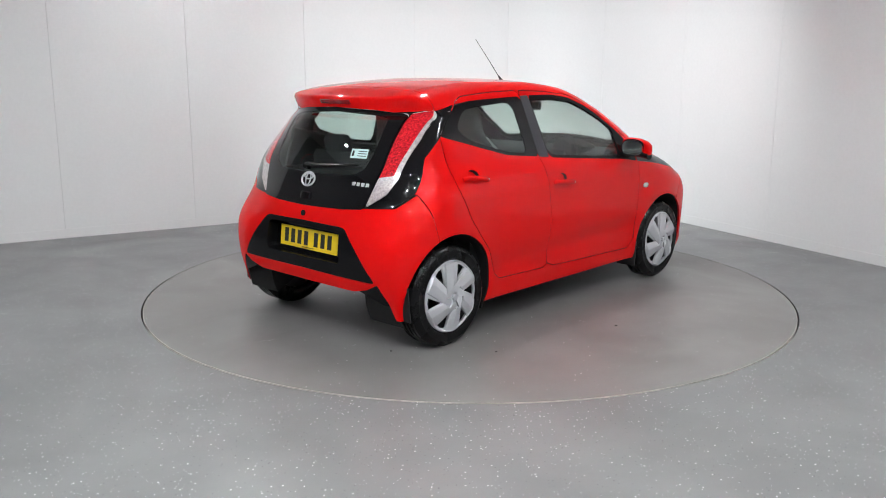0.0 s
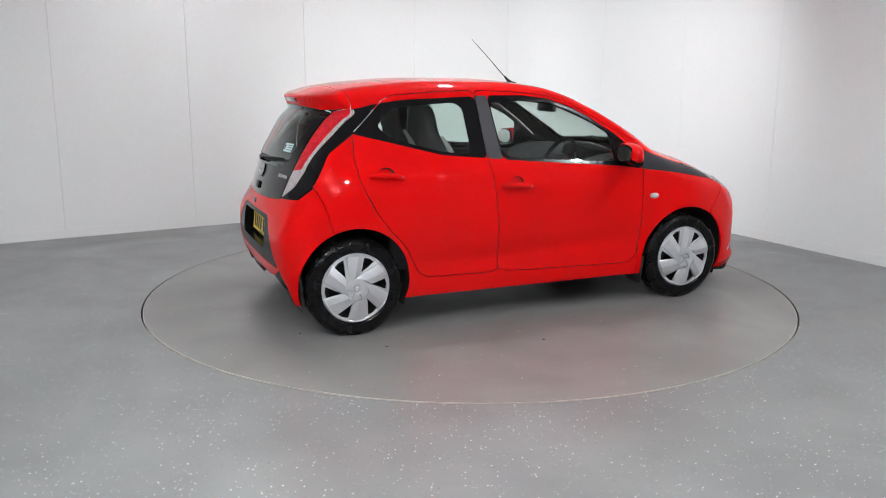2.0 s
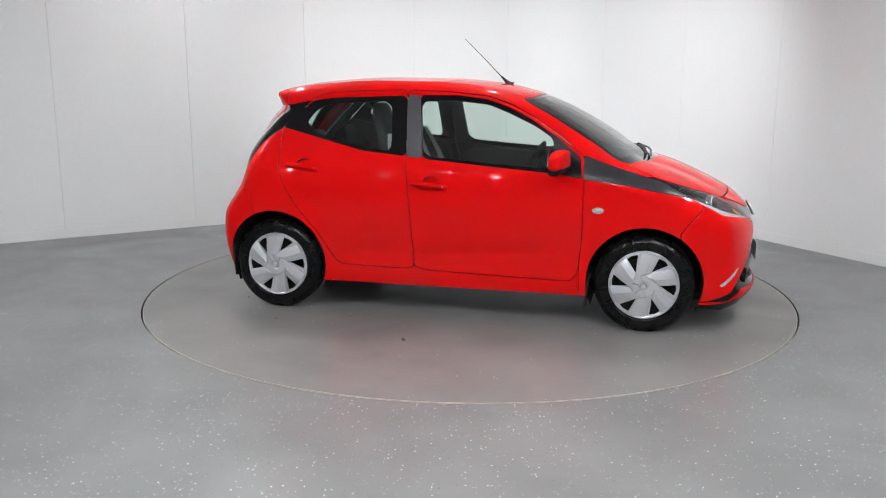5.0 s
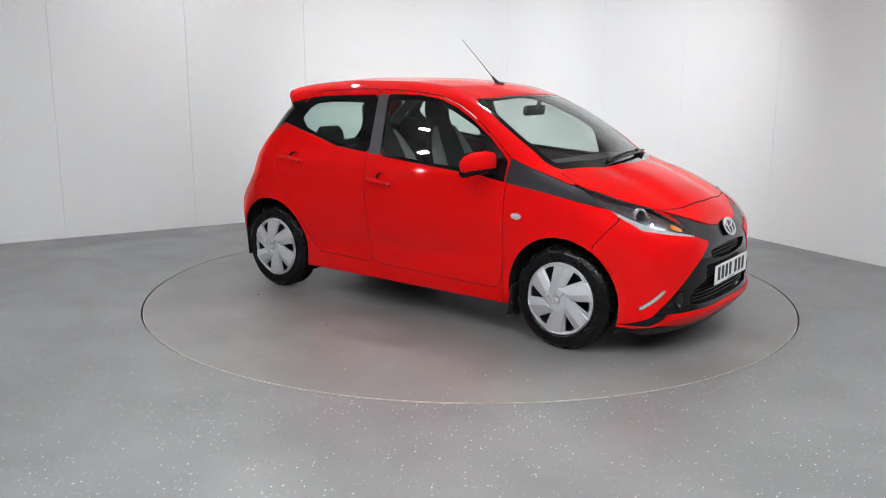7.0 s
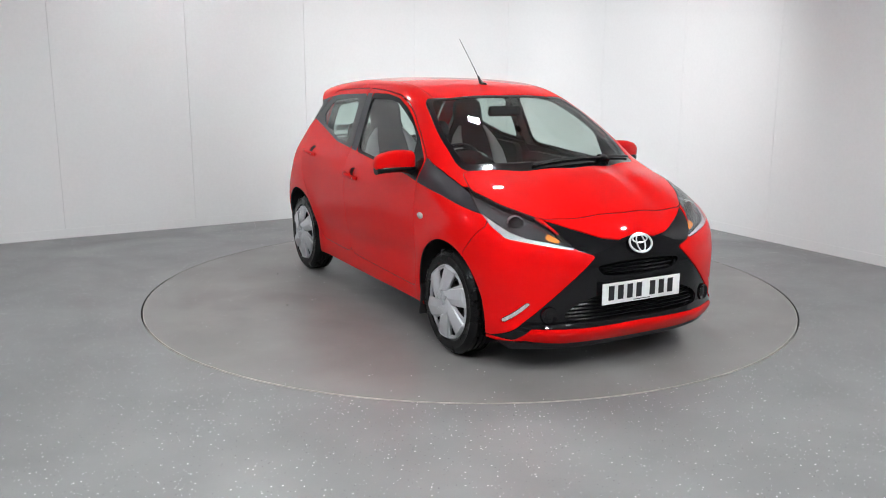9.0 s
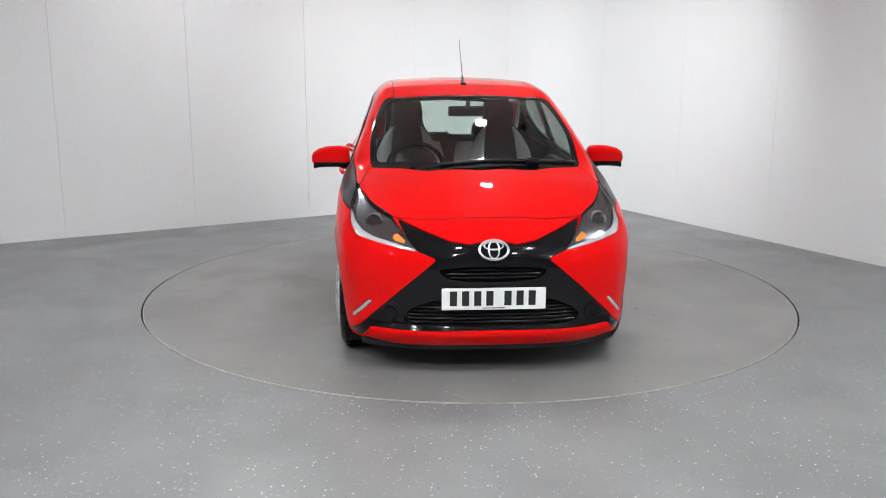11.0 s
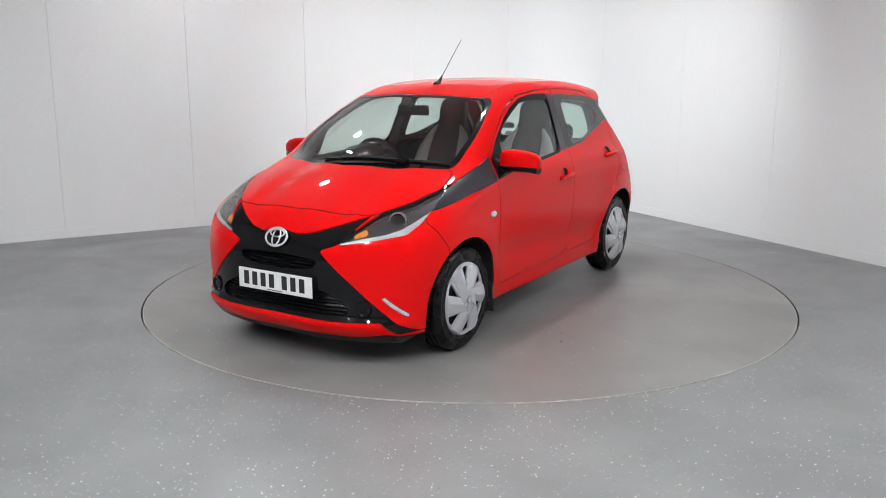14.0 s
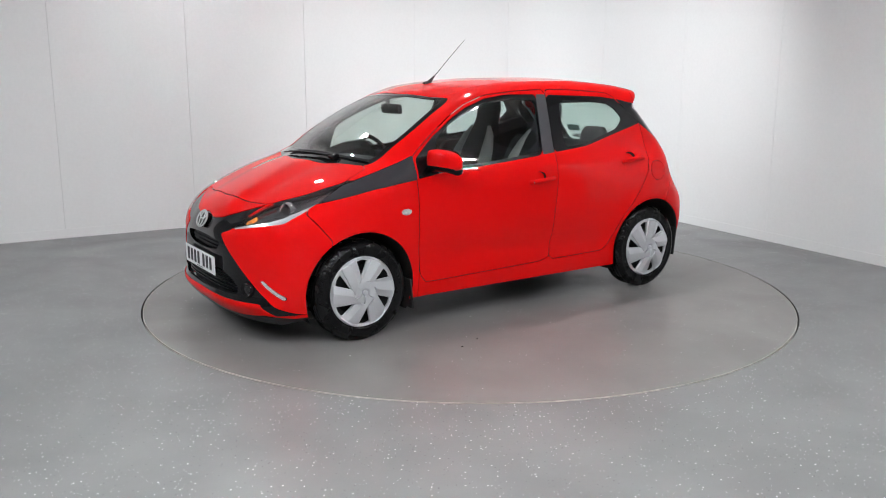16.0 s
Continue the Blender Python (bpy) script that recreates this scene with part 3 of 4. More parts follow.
def build_car():
    car = tagged(new("car"), "red five-door hatchback with black trim standing on the turntable", "car")
    CAR = pose(CAR_X, CAR_Y, 0)
    sk = Skin(0.0135)

    def put(name, mesh, mats, whole=True, depth=0.014, label="", offset=0.0, parent=None):
        if whole:
            ob = skin_part(name, mesh, mats, parent or car, True, depth, label, offset)
            if parent is None:
                ob.matrix_basis = CAR
            return ob
        made = []
        for flip in (False, True):
            par = parent[int(flip)] if parent else car
            ob = skin_part(name, mesh, mats, par, False, depth, label, offset, flip)
            if parent is None:
                ob.matrix_basis = CAR
            made.append(ob)
        return made

    PAINT = [RED, TRIM]
    # windscreen, with its black border
    ws = sk.take(region("top", [(0.478, 0), (0.44, 0.38), (0.375, 0.522), (0.75, 0.612), (1.0, 0.612), (1.06, 0.588), (1.18, 0.29), (1.232, 0)], 0.9))
    clear, border = split(ws, region("top", [(0.505, 0), (0.47, 0.36), (0.415, 0.492), (0.75, 0.580), (0.96, 0.576), (1.01, 0.555), (1.10, 0.28), (1.135, 0)], 0.9))
    screen = put("windscreen", border, [GLOSS], depth=0.006, label="black printed windscreen border", offset=0.002)
    put("pane", clear, [GLASS], depth=0.004, label="clear windscreen glass", offset=0.003, parent=screen).visible_shadow = False
    # bonnet
    bonnet = sk.take(region("top", [(1.672, 0), (1.655, 0.23), (1.607, 0.472), (1.43, 0.602), (1.24, 0.674), (1.06, 0.625), (1.05, 0.57), (1.15, 0.28), (1.18, 0)], 0.7, ratio=0.12), 0.0085)
    put("bonnet", bonnet, PAINT)
    # headlamps
    lamp = sk.take(region("end", [(0.676, 0.930), (0.602, 0.880), (0.502, 0.806), (0.455, 0.755), (0.417, 0.708), (0.372, 0.655), (0.559, 0.688), (0.685, 0.714), (0.715, 0.765), (0.715, 0.83)], low=1.0, ratio=0.08))
    lenses = put("headlamp", lamp, [LENS], whole=False, depth=0.003, label="clear headlamp lens")
    for ob in lenses:
        ob.visible_shadow = False
    chrome, dark = split(lamp, region("end", [(0.372, 0.664), (0.372, 0.60), (0.80, 0.60), (0.80, 0.835), (0.722, 0.835), (0.688, 0.775), (0.655, 0.742), (0.60, 0.718), (0.49, 0.694)], low=1.0, ratio=0.05))
    amber, dark = split(dark, region("end", [(0.437, 0.712), (0.478, 0.745), (0.505, 0.728), (0.492, 0.711), (0.445, 0.697)], low=1.0, ratio=0.08))
    put("reflector", dark, [LAMPGREY], whole=False, depth=0.004, label="dark lamp housing", offset=0.030, parent=lenses)
    put("light_guide", chrome, [GUIDE], whole=False, depth=0.004, label="bright silver light guide", offset=0.008, parent=lenses)
    put("indicator", amber, [AMBER], whole=False, depth=0.004, label="amber indicator", offset=0.020, parent=lenses)
    for s, par in ((1, lenses[0]), (-1, lenses[1])):
        bm = bmesh.new()
        lathe(bm, [(0.036, -0.01), (0.036, 0.003), (0.042, 0.008), (0.050, 0.005), (0.054, -0.005), (0.054, -0.03)], 28, "x")
        bmesh.ops.transform(bm, matrix=pose(1.545, s * 0.590, 0.764, 0, -12, s * 18), verts=bm.verts)
        part("projector_ring", bm, CHROME, par, "bright ring round the projector")
        bm = bmesh.new()
        lathe(bm, [(0.001, 0.026), (0.016, 0.022), (0.029, 0.010), (0.0345, -0.002), (0.0345, -0.02)], 28, "x")
        bmesh.ops.transform(bm, matrix=pose(1.545, s * 0.590, 0.764, 0, -12, s * 18), verts=bm.verts)
        part("projector", bm, GLOSS, par, "dark glassy projector lens")
    # fins between door and headlamp
    fin = sk.take(region("side", [(0.787, 1.050), (0.90, 1.008), (1.045, 0.960), (1.16, 0.925), (1.25, 0.900), (1.42, 0.812), (1.31, 0.832), (1.20, 0.852), (1.09, 0.873), (0.961, 0.891), (0.792, 0.911)], ratio=0.06), 0.004)
    put("wing_trim", fin, [FIN, TRIM], whole=False, label="dark grey plastic wing trim")
    # front grille in the shape of an X
    grille = sk.take(region("end", [(0, 0.712), (0.07, 0.700), (0.113, 0.689), (0.215, 0.704), (0.339, 0.747), (0.472, 0.796), (0.417, 0.706), (0.37, 0.654), (0.276, 0.622), (0.446, 0.475), (0.577, 0.35), (0.735, 0.195), (0.665, 0.19), (0.612, 0.266), (0.514, 0.264), (0.36, 0.262), (0.21, 0.264), (0, 0.267)], low=1.3, ratio=0.06))
    slot, grille = split(grille, region("end", [(0, 0.586), (0.15, 0.583), (0.255, 0.573), (0.272, 0.560), (0.235, 0.522), (0.12, 0.508), (0, 0.505)], low=1.3))
    low, grille = split(grille, region("end", [(0, 0.42), (0.28, 0.42), (0.40, 0.375), (0.452, 0.330), (0.435, 0.287), (0, 0.279)], low=1.3))
    mask = put("grille", grille, [GLOSS], label="black plastic front mask", offset=0.004, depth=0.03)
    # near-black sheets set back in the openings, as their shaded depth
    put("slot_backing", slot, [LINER], offset=0.05, depth=0.004, parent=mask, label="black sheet standing in for the shade behind the slots")
    put("slot_backing", low, [LINER], offset=0.05, depth=0.004, parent=mask, label="black sheet standing in for the shade behind the slots")
    for z, w in ((0.525, 0.215), (0.545, 0.235), (0.565, 0.24), (0.298, 0.42), (0.317, 0.43), (0.336, 0.43), (0.355, 0.41), (0.374, 0.38), (0.393, 0.34)):
        bm = bmesh.new()
        pts = []
        for k in range(17):
            y = -w + 2 * w * k / 16
            pts.append((float(front_line(z)) - 0.275 * (abs(y) / 0.8) ** 3.1 - 0.026, y, z))
        tube(bm, pts, 0.006, 6)
        part("slat", bm, BLACK, mask)
    for s in (1, -1):
        bm = bmesh.new()
        lathe(bm, [(0.001, 0.004), (0.024, 0.002), (0.030, 0.006), (0.042, 0.010), (0.046, 0.0), (0.046, -0.03)], 28, "x")
        bmesh.ops.transform(bm, matrix=pose(1.764, s * 0.520, 0.332, 0, 0, s * 14), verts=bm.verts)
        part("fog_blank", bm, GLOSS, mask, "round black fog lamp cover")
    # running lights
    drl = sk.take(region("end", [(0.602, 0.392), (0.624, 0.396), (0.714, 0.298), (0.702, 0.285)], low=1.3, ratio=0.1))
    drls = put("running_light", drl, [CLEARLENS], whole=False, depth=0.01, label="clear daytime running light", offset=0.001)
    # doors: windows first
    pillar = sk.take(region("side", [(-0.330, 1.385), (-0.250, 1.388), (-0.203, 1.004), (-0.303, 1.012)], low=0.3, ratio=0.03), 0.002)
    ff = sk.take(region("side", [(-0.249, 1.388), (0.0, 1.388), (0.177, 1.366), (0.334, 1.314), (0.455, 1.254), (0.626, 1.147), (0.772, 1.030), (0.786, 0.912), (0.63, 0.936), (0.22, 0.967), (-0.202, 1.002)], low=0.3, ratio=0.06), 0.002)
    fg, ff = split(ff, region("side", [(-0.240, 1.352), (-0.005, 1.358), (0.190, 1.338), (0.33, 1.284), (0.486, 1.214), (0.598, 1.142), (0.618, 0.962), (0.223, 0.986), (-0.198, 1.020)], low=0.3, ratio=0.10))
    rf = sk.take(region("side", [(-1.145, 1.176), (-1.05, 1.262), (-0.955, 1.348), (-0.81, 1.366), (-0.332, 1.384), (-0.305, 1.013), (-0.60, 1.041), (-0.78, 1.085), (-0.95, 1.128)], low=0.3, ratio=0.06), 0.002)
    rg, rf = split(rf, region("side", [(-0.985, 1.215), (-0.93, 1.285), (-0.85, 1.325), (-0.43, 1.352), (-0.405, 1.040), (-0.60, 1.062), (-0.78, 1.108), (-0.92, 1.150)], low=0.3, ratio=0.12))
    roof_rail = [(-0.985, 1.30), (-0.945, 1.362), (-0.88, 1.391), (-0.60, 1.411), (-0.33, 1.414), (-0.07, 1.408), (0.177, 1.384), (0.334, 1.334), (0.455, 1.273), (0.626, 1.164), (0.79, 1.043)]
    fdoor = sk.take(region("side", [(0.80, 0.90), (0.797, 0.77), (0.795, 0.52), (0.778, 0.34), (0.727, 0.283), (-0.245, 0.307), (-0.257, 0.604), (-0.286, 0.882), (-0.306, 1.013), (-0.335, 1.418)] + roof_rail[5:], low=0.3, ratio=0.08), 0.0085)
    rdoor = sk.take(region("side", [(-0.245, 0.307), (-0.257, 0.604), (-0.286, 0.882), (-0.306, 1.013), (-0.335, 1.418)] + roof_rail[3::-1] + [(-1.145, 1.18), (-1.150, 1.05), (-1.136, 0.92), (-1.102, 0.838), (-1.037, 0.719), (-0.955, 0.615), (-0.872, 0.525), (-0.822, 0.433), (-0.772, 0.35), (-0.72, 0.315)], low=0.3, ratio=0.08), 0.0085)
    def cup(cx, cz):
        def f(v):
            return (np.hypot((v[:, 0] - cx) / 1.5, v[:, 2] - cz) - 0.033)
        return f
    fcup, fdoor = split(fdoor, cup(-0.135, 0.872))
    rcup, rdoor = split(rdoor, cup(-0.970, 0.955))
    fd = put("front_door", fdoor, PAINT, whole=False, depth=0.026)
    rd = put("rear_door", rdoor, PAINT, whole=False, depth=0.026)
    put("handle_cup", fcup, PAINT, whole=False, offset=0.024, parent=fd, depth=0.004)
    put("handle_cup", rcup, PAINT, whole=False, offset=0.024, parent=rd, depth=0.004)
    put("window_frame", ff, [BLACK], whole=False, label="black window surround", offset=0.002, parent=fd, depth=0.02)
    put("pillar_cover", pillar, [PILLAR], whole=False, label="grey pillar cover", offset=0.001, parent=fd, depth=0.02)
    for ob in put("window", fg, [GLASS], whole=False, depth=0.004, label="clear door glass", offset=0.008, parent=fd):
        ob.visible_shadow = False
    put("window_frame", rf, [GLOSS], whole=False, label="black window surround", offset=0.002, parent=rd, depth=0.008)
    for ob in put("window", rg, [REARGLASS], whole=False, depth=0.004, label="tinted rear door glass", offset=0.003, parent=rd):
        ob.visible_shadow = False
    # tail lamps and black tailgate
    tl = sk.take(region("end", [(0.614, 1.320), (0.507, 1.299), (0.506, 1.155), (0.516, 1.01), (0.458, 0.796), (0.572, 0.873), (0.622, 0.965), (0.630, 1.157)], high=-0.95, ratio=0.06), 0.003)
    clearpart, redpart = split(tl, region("end", [(0.40, 0.945), (0.590, 0.975), (0.603, 1.10), (0.606, 1.25), (0.611, 1.34), (0.72, 1.34), (0.72, 0.70), (0.40, 0.70)], high=-0.95, ratio=0.04))
    tls = put("tail_lamp", redpart, [REDLENS], whole=False, label="red tail lamp lens", depth=0.03)
    put("clear_section", clearpart, [TAILCLEAR], whole=False, label="clear tail lamp section", depth=0.03, parent=tls)
    tg = sk.take(region("end", [(0, 1.325), (0.30, 1.316), (0.500, 1.297), (0.498, 1.152), (0.508, 1.01), (0.450, 0.788), (0.28, 0.777), (0, 0.772)], high=-0.9, ratio=0.06), 0.004)
    tgc, tg = split(tg, region("end", [(0, 1.300), (0.30, 1.292), (0.415, 1.275), (0.425, 1.10), (0.40, 1.00), (0.33, 0.965), (0, 0.955)], high=-0.9, ratio=0.12))
    gate = put("tailgate", tg, [GLOSS], label="gloss black glass tailgate", depth=0.012)
    put("rear_window", tgc, [REARGLASS], label="tinted rear window", depth=0.004, offset=0.001, parent=gate).visible_shadow = False
    cp = sk.take(region("side", [(-0.958, 1.350), (-1.14, 1.175), (-1.292, 1.068), (-1.400, 0.880), (-1.47, 0.805), (-1.64, 0.770), (-1.64, 1.10), (-1.42, 1.29), (-1.20, 1.312), (-1.085, 1.322)], ratio=0.05), 0.002)
    put("quarter_trim", cp, [GLOSS], whole=False, label="gloss black quarter trim", depth=0.01, offset=0.001)
    # roof, spoiler
    sp = sk.take(lambda v: np.maximum(v[:, 0] + 1.165 + 0.10 * (v[:, 1] / 0.5) ** 2 * 0 - 0.16 * np.clip(np.abs(v[:, 1]) - 0.40, 0, 1), 1.28 - v[:, 2]), 0.008)
    spoiler = put("roof_spoiler", sp, PAINT)
    roof = sk.take(region("top", [(0.474, 0), (0.44, 0.36), (0.40, 0.462), (-1.20, 0.462), (-1.30, 0.40), (-1.3, 0)], low=1.25, ratio=0.03), 0.0085)
    put("roof", roof, [RED, HEADLINER])
    # rear bumper
    ins = sk.take(region("end", [(0, 0.690), (0.355, 0.684), (0.49, 0.545), (0.605, 0.402), (0.30, 0.404), (0, 0.408)], high=-1.2, ratio=0.07))
    well, ins = split(ins, region("end", [(0, 0.662), (0.325, 0.656), (0.335, 0.50), (0.325, 0.478), (0, 0.478)], high=-1.2, ratio=0.08))
    insert = put("bumper_insert", ins, [BLACK], label="black bumper insert", depth=0.085, offset=0.003)
    put("plate_well", well, [GLOSS], offset=0.072, depth=0.01, parent=insert)
    under = sk.take(region("end", [(0, 0.335), (0.43, 0.333), (0.54, 0.360), (0.618, 0.400), (0.672, 0.30), (0.70, 0.15), (0, 0.15)], high=-1.2, ratio=0.04))
    arms, _open = split(under, lambda v: np.maximum(0.345 - 0.35 * (v[:, 1] - 0.47), 0.285) - v[:, 2])
    put("lower_valance", arms, [BLACK], whole=False, label="black lower corner", offset=0.003)
    rb = sk.take(region("side", [(-1.295, 0.58), (-1.308, 0.65), (-1.355, 0.80), (-1.392, 0.885), (-1.47, 0.805), (-1.8, 0.80), (-1.8, 0.10), (-1.285, 0.10)], ratio=0.03), 0.007)
    lip2, rb = split(rb, lambda v: np.maximum(v[:, 2] - 0.4025, v[:, 1] - 0.60))
    put("bumper_lip", lip2, PAINT, label="narrow red lower lip")
    put("rear_bumper", rb, PAINT)
    # wings, front bumper, the rest of the shell
    wing = sk.take(region("side", [(0.787, 0.10), (0.787, 0.96), (1.40, 0.90), (1.485, 0.76), (1.364, 0.612), (1.40, 0.10)], low=0.3, ratio=0.02), 0.007)
    put("front_wing", wing, PAINT, whole=False)
    fb = sk.take(lambda v: 1.22 - v[:, 0], 0.002)
    nose, fb = split(fb, lambda v: np.maximum(0.66 - v[:, 2], v[:, 1] - 0.50))
    lip, fb = split(fb, lambda v: np.maximum(np.maximum(v[:, 2] - 0.30, 1.5 - v[:, 0]), v[:, 1] - 0.655))
    put("nose_panel", nose, PAINT)
    put("bumper_lip", lip, PAINT)
    put("front_bumper", fb, PAINT, whole=False)
    flap = lambda r: (lambda v: np.where(v[:, 1] > 0.4, np.hypot(v[:, 0] + 1.212, v[:, 2] - 0.850) - r, 1.0))
    disc, rest = split(sk.rest, flap(0.072))
    inner, _ring = split(disc, flap(0.0652))
    shell = put("body_shell", rest, PAINT, label="red painted body shell")
    skin_part("fuel_flap", inner, PAINT, car, False, 0.01, "round red fuel flap").matrix_basis = CAR
    skin_part("quarter_panel", disc, PAINT, car, False, 0.014, "", 0.0, True).matrix_basis = CAR
    return car, CAR, fd, rd, gate, spoiler, mask, insert, screen


build_room()
turntable = build_turntable()
build_debris(turntable)
car, CAR, fd, rd, gate, spoiler, mask, insert, screen = build_car()


# ---- wheels, trim, cabin ----
def loft(bm, rings, sides=24, power=2.6, axis="z"):
    """A padded form: rounded rings (centre x, y, z, half width, half depth)."""
    made = []
    for cx, cy, cz, w, d in rings:
        ring = []
        for k in range(sides):
            a = 2 * math.pi * k / sides
            c, s = math.cos(a), math.sin(a)
            u = math.copysign(abs(c) ** (2 / power), c) * w
            v = math.copysign(abs(s) ** (2 / power), s) * d
            ring.append(bm.verts.new({"z": (cx + v, cy + u, cz), "y": (cx + v, cy, cz + u), "x": (cx, cy + u, cz + v)}[axis]))
        made.append(ring)
    for r, s in zip(made, made[1:]):
        for k in range(sides):
            bm.faces.new((r[k], r[(k + 1) % sides], s[(k + 1) % sides], s[k]))
    bm.faces.new(made[0][::-1])
    bm.faces.new(made[-1])
    return bm


def on_car(ob):
    ob.parent = car
    ob.matrix_basis = CAR
    return ob


def build_wheels():
    # tyre
    bm = bmesh.new()
    prof = [(0.188, -0.062), (0.200, -0.075), (0.225, -0.083), (0.252, -0.082), (0.270, -0.074), (0.281, -0.060)]
    for o in (-0.045, -0.015, 0.015, 0.045):
        prof += [(0.2845, o - 0.011), (0.2845, o + 0.0095), (0.278, o + 0.0105), (0.278, o + 0.0175)]
    prof = prof[:-2] + [(0.281, 0.060), (0.270, 0.074), (0.258, 0.081), (0.252, 0.0835), (0.246, 0.082), (0.225, 0.083), (0.212, 0.084), (0.206, 0.080), (0.200, 0.075), (0.188, 0.062)]
    lathe(bm, [(r * 1.0265, o) for r, o in prof], 72, "y", closed=True)
    tyre = part("wheel", bm, TYRE, None, "black tyre with grooved tread", angle=28)
    me_tyre = tyre.data
    # cover, cut from a domed disc
    nr, na, rim_r = 40, 360, 0.1985
    rr = np.linspace(0.012, rim_r, nr)
    aa = np.arange(na) / na * 2 * np.pi
    R, A = np.meshgrid(rr, aa, indexing="ij")
    u = R / rim_r
    lead = -77.2 + np.degrees(np.arccos(np.clip(0.306 / u, 0, 1)))      # straight leading edge of a blade, passing beside the hub
    along = (np.degrees(A) - 92 - lead) % 60.0              # degrees past the leading edge
    width = 23 - lead
    inblade = step(-0.1, 1.2, along) * step(width + 3.5, width, along)
    fold = np.where(along < width * 0.62, along / (width * 0.62), (width - along) / (width * 0.38))
    belt = step(0.05, 0.15, u) * step(0.985, 0.93, u)
    y = 0.006 + 0.026 * (1 - u ** 2.5) + belt * (0.009 * inblade + 0.0105 * np.clip(fold, 0, 1) * inblade)
    y = y + 0.006 * step(0.90, 0.94, u) - 0.016 * np.clip((u - 0.955) / 0.045, 0, 1) ** 2
    v = np.stack([R * np.cos(A), y, R * np.sin(A)], -1).reshape(-1, 3)
    i = (np.arange(nr - 1)[:, None] * na + np.arange(na)[None]).ravel()
    j = (np.arange(nr - 1)[:, None] * na + ((np.arange(na) + 1) % na)[None]).ravel()
    f = np.concatenate([np.stack([i, j, j + na], 1), np.stack([i, j + na, i + na], 1)])
    mesh = (v, f)
    for k in range(6):
        a0 = 2 * math.pi * k / 6                             # six windows between the blades
        poly = [(r * math.cos(a0 + math.radians(d)), r * math.sin(a0 + math.radians(d))) for r, d in ((0.084, 117.5), (0.125, 117.5), (0.172, 117), (0.177, 128), (0.173, 138.5), (0.128, 131.5))]
        mesh = cut(mesh, -inside(mesh[0][:, [0, 2]], rounded(poly, 0.06)))
    v, f = mesh
    e = np.concatenate([f[:, [0, 1]], f[:, [1, 2]], f[:, [2, 0]]])
    _, idx, cnt = np.unique(np.sort(e, 1), axis=0, return_index=True, return_counts=True)
    rim = e[idx[cnt == 1]]
    back = v.copy()
    back[:, 1] -= 0.012
    bm = bmesh.new()
    va = [bm.verts.new(q) for q in v.tolist()]
    vb = [bm.verts.new(q) for q in back.tolist()]
    for t in f.tolist():
        bm.faces.new([va[q] for q in t])
    for a, b in rim.tolist():
        bm.faces.new((va[a], va[b], vb[b], vb[a]))
    cover = part("wheel_cover", bm, SILVER, tyre, "silver plastic wheel cover with six swept blades", angle=30)
    cover.location, cover.scale = (0, 0.066, 0), (1.07, 1, 1.07)
    bm = bmesh.new()
    lathe(bm, [(0.001, 0.050), (0.012, 0.049), (0.015, 0.046), (0.017, 0.030)], 28, "y")
    cap = part("centre_cap", bm, SILVER, tyre, "round silver centre cap", angle=25)
    cap.location = (0, 0.066, 0)
    bm = bmesh.new()
    lathe(bm, [(0.001, 0.03), (0.06, 0.03), (0.075, 0.015), (0.15, 0.012), (0.165, 0.03), (0.185, 0.05), (0.190, 0.062), (0.190, -0.06), (0.10, -0.06), (0.001, -0.06)], 48, "y")
    for k in range(8):
        a = k * math.pi / 4
        lathe_m = pose(0.105 * math.cos(a), 0.026, 0.105 * math.sin(a))
        box(bm, lathe_m, 0.02, 0.02, 0.02, 0.004, 1)
    disc = part("steel_disc", bm, STEEL, tyre, "dark steel wheel behind the cover", angle=30)
    tyre.parent = car
    spots = [(-1.17, 1, 53), (1.17, 1, 39), (-1.17, -1, 11), (1.17, -1, 1)]
    for n, (x, s, turn) in enumerate(spots):
        m = CAR @ pose(x, s * 0.698, 0.292) @ pose(0, 0, 0, 0, 0, 0 if s > 0 else 180) @ pose(0, 0, 0, 0, turn, 0)
        if n == 0:
            tyre.matrix_basis = m
        else:
            w = copy_thing(tyre, m)
    for x, r, cz in ((-1.17, 0.343, 0.315), (1.17, 0.350, 0.300)):
        for s in (1, -1):
            bm = bmesh.new()
            n = 28
            rows = []
            for k in range(n + 1):
                a = math.radians(-28 + 236 * k / n)
                px, pz = x + r * math.cos(a), cz + r * math.sin(a)
                edge = min(0.772, on_skin("left", px, max(pz, 0.2)).translation.y - 0.010)
                rows.append([bm.verts.new((px, s * yy, pz)) for yy in (edge, 0.44)])
            hub = bm.verts.new((x, s * 0.44, cz))
            for a, b in zip(rows, rows[1:]):
                bm.faces.new((a[0], b[0], b[1], a[1]))
                bm.faces.new((a[1], b[1], hub))
            on_car(part("wheel_liner", bm, LINER, None, "black wheel arch liner"))


def plate(name, m, mat, w, h):
    bm = bmesh.new()
    box(bm, m, w, h, 0.004, 0.0015, 1)
    ob = on_car(part(name, bm, mat, None, "number plate with plain black bars", smooth=False))
    x = -0.223 * w / 0.52
    for k in range(7):
        if k == 4:
            x += 0.030
        bm = boxed(m @ pose(x + 0.021, 0.003, 0.0025), 0.036, 0.075 * h / 0.111, 0.0016)
        part("bar", bm, INK, ob, smooth=False)
        x += 0.0605 * w / 0.52
    part("bar", boxed(m @ pose(0.0, -h * 0.42, 0.0025), 0.11, 0.004, 0.0012), INK, ob, smooth=False)
    return ob


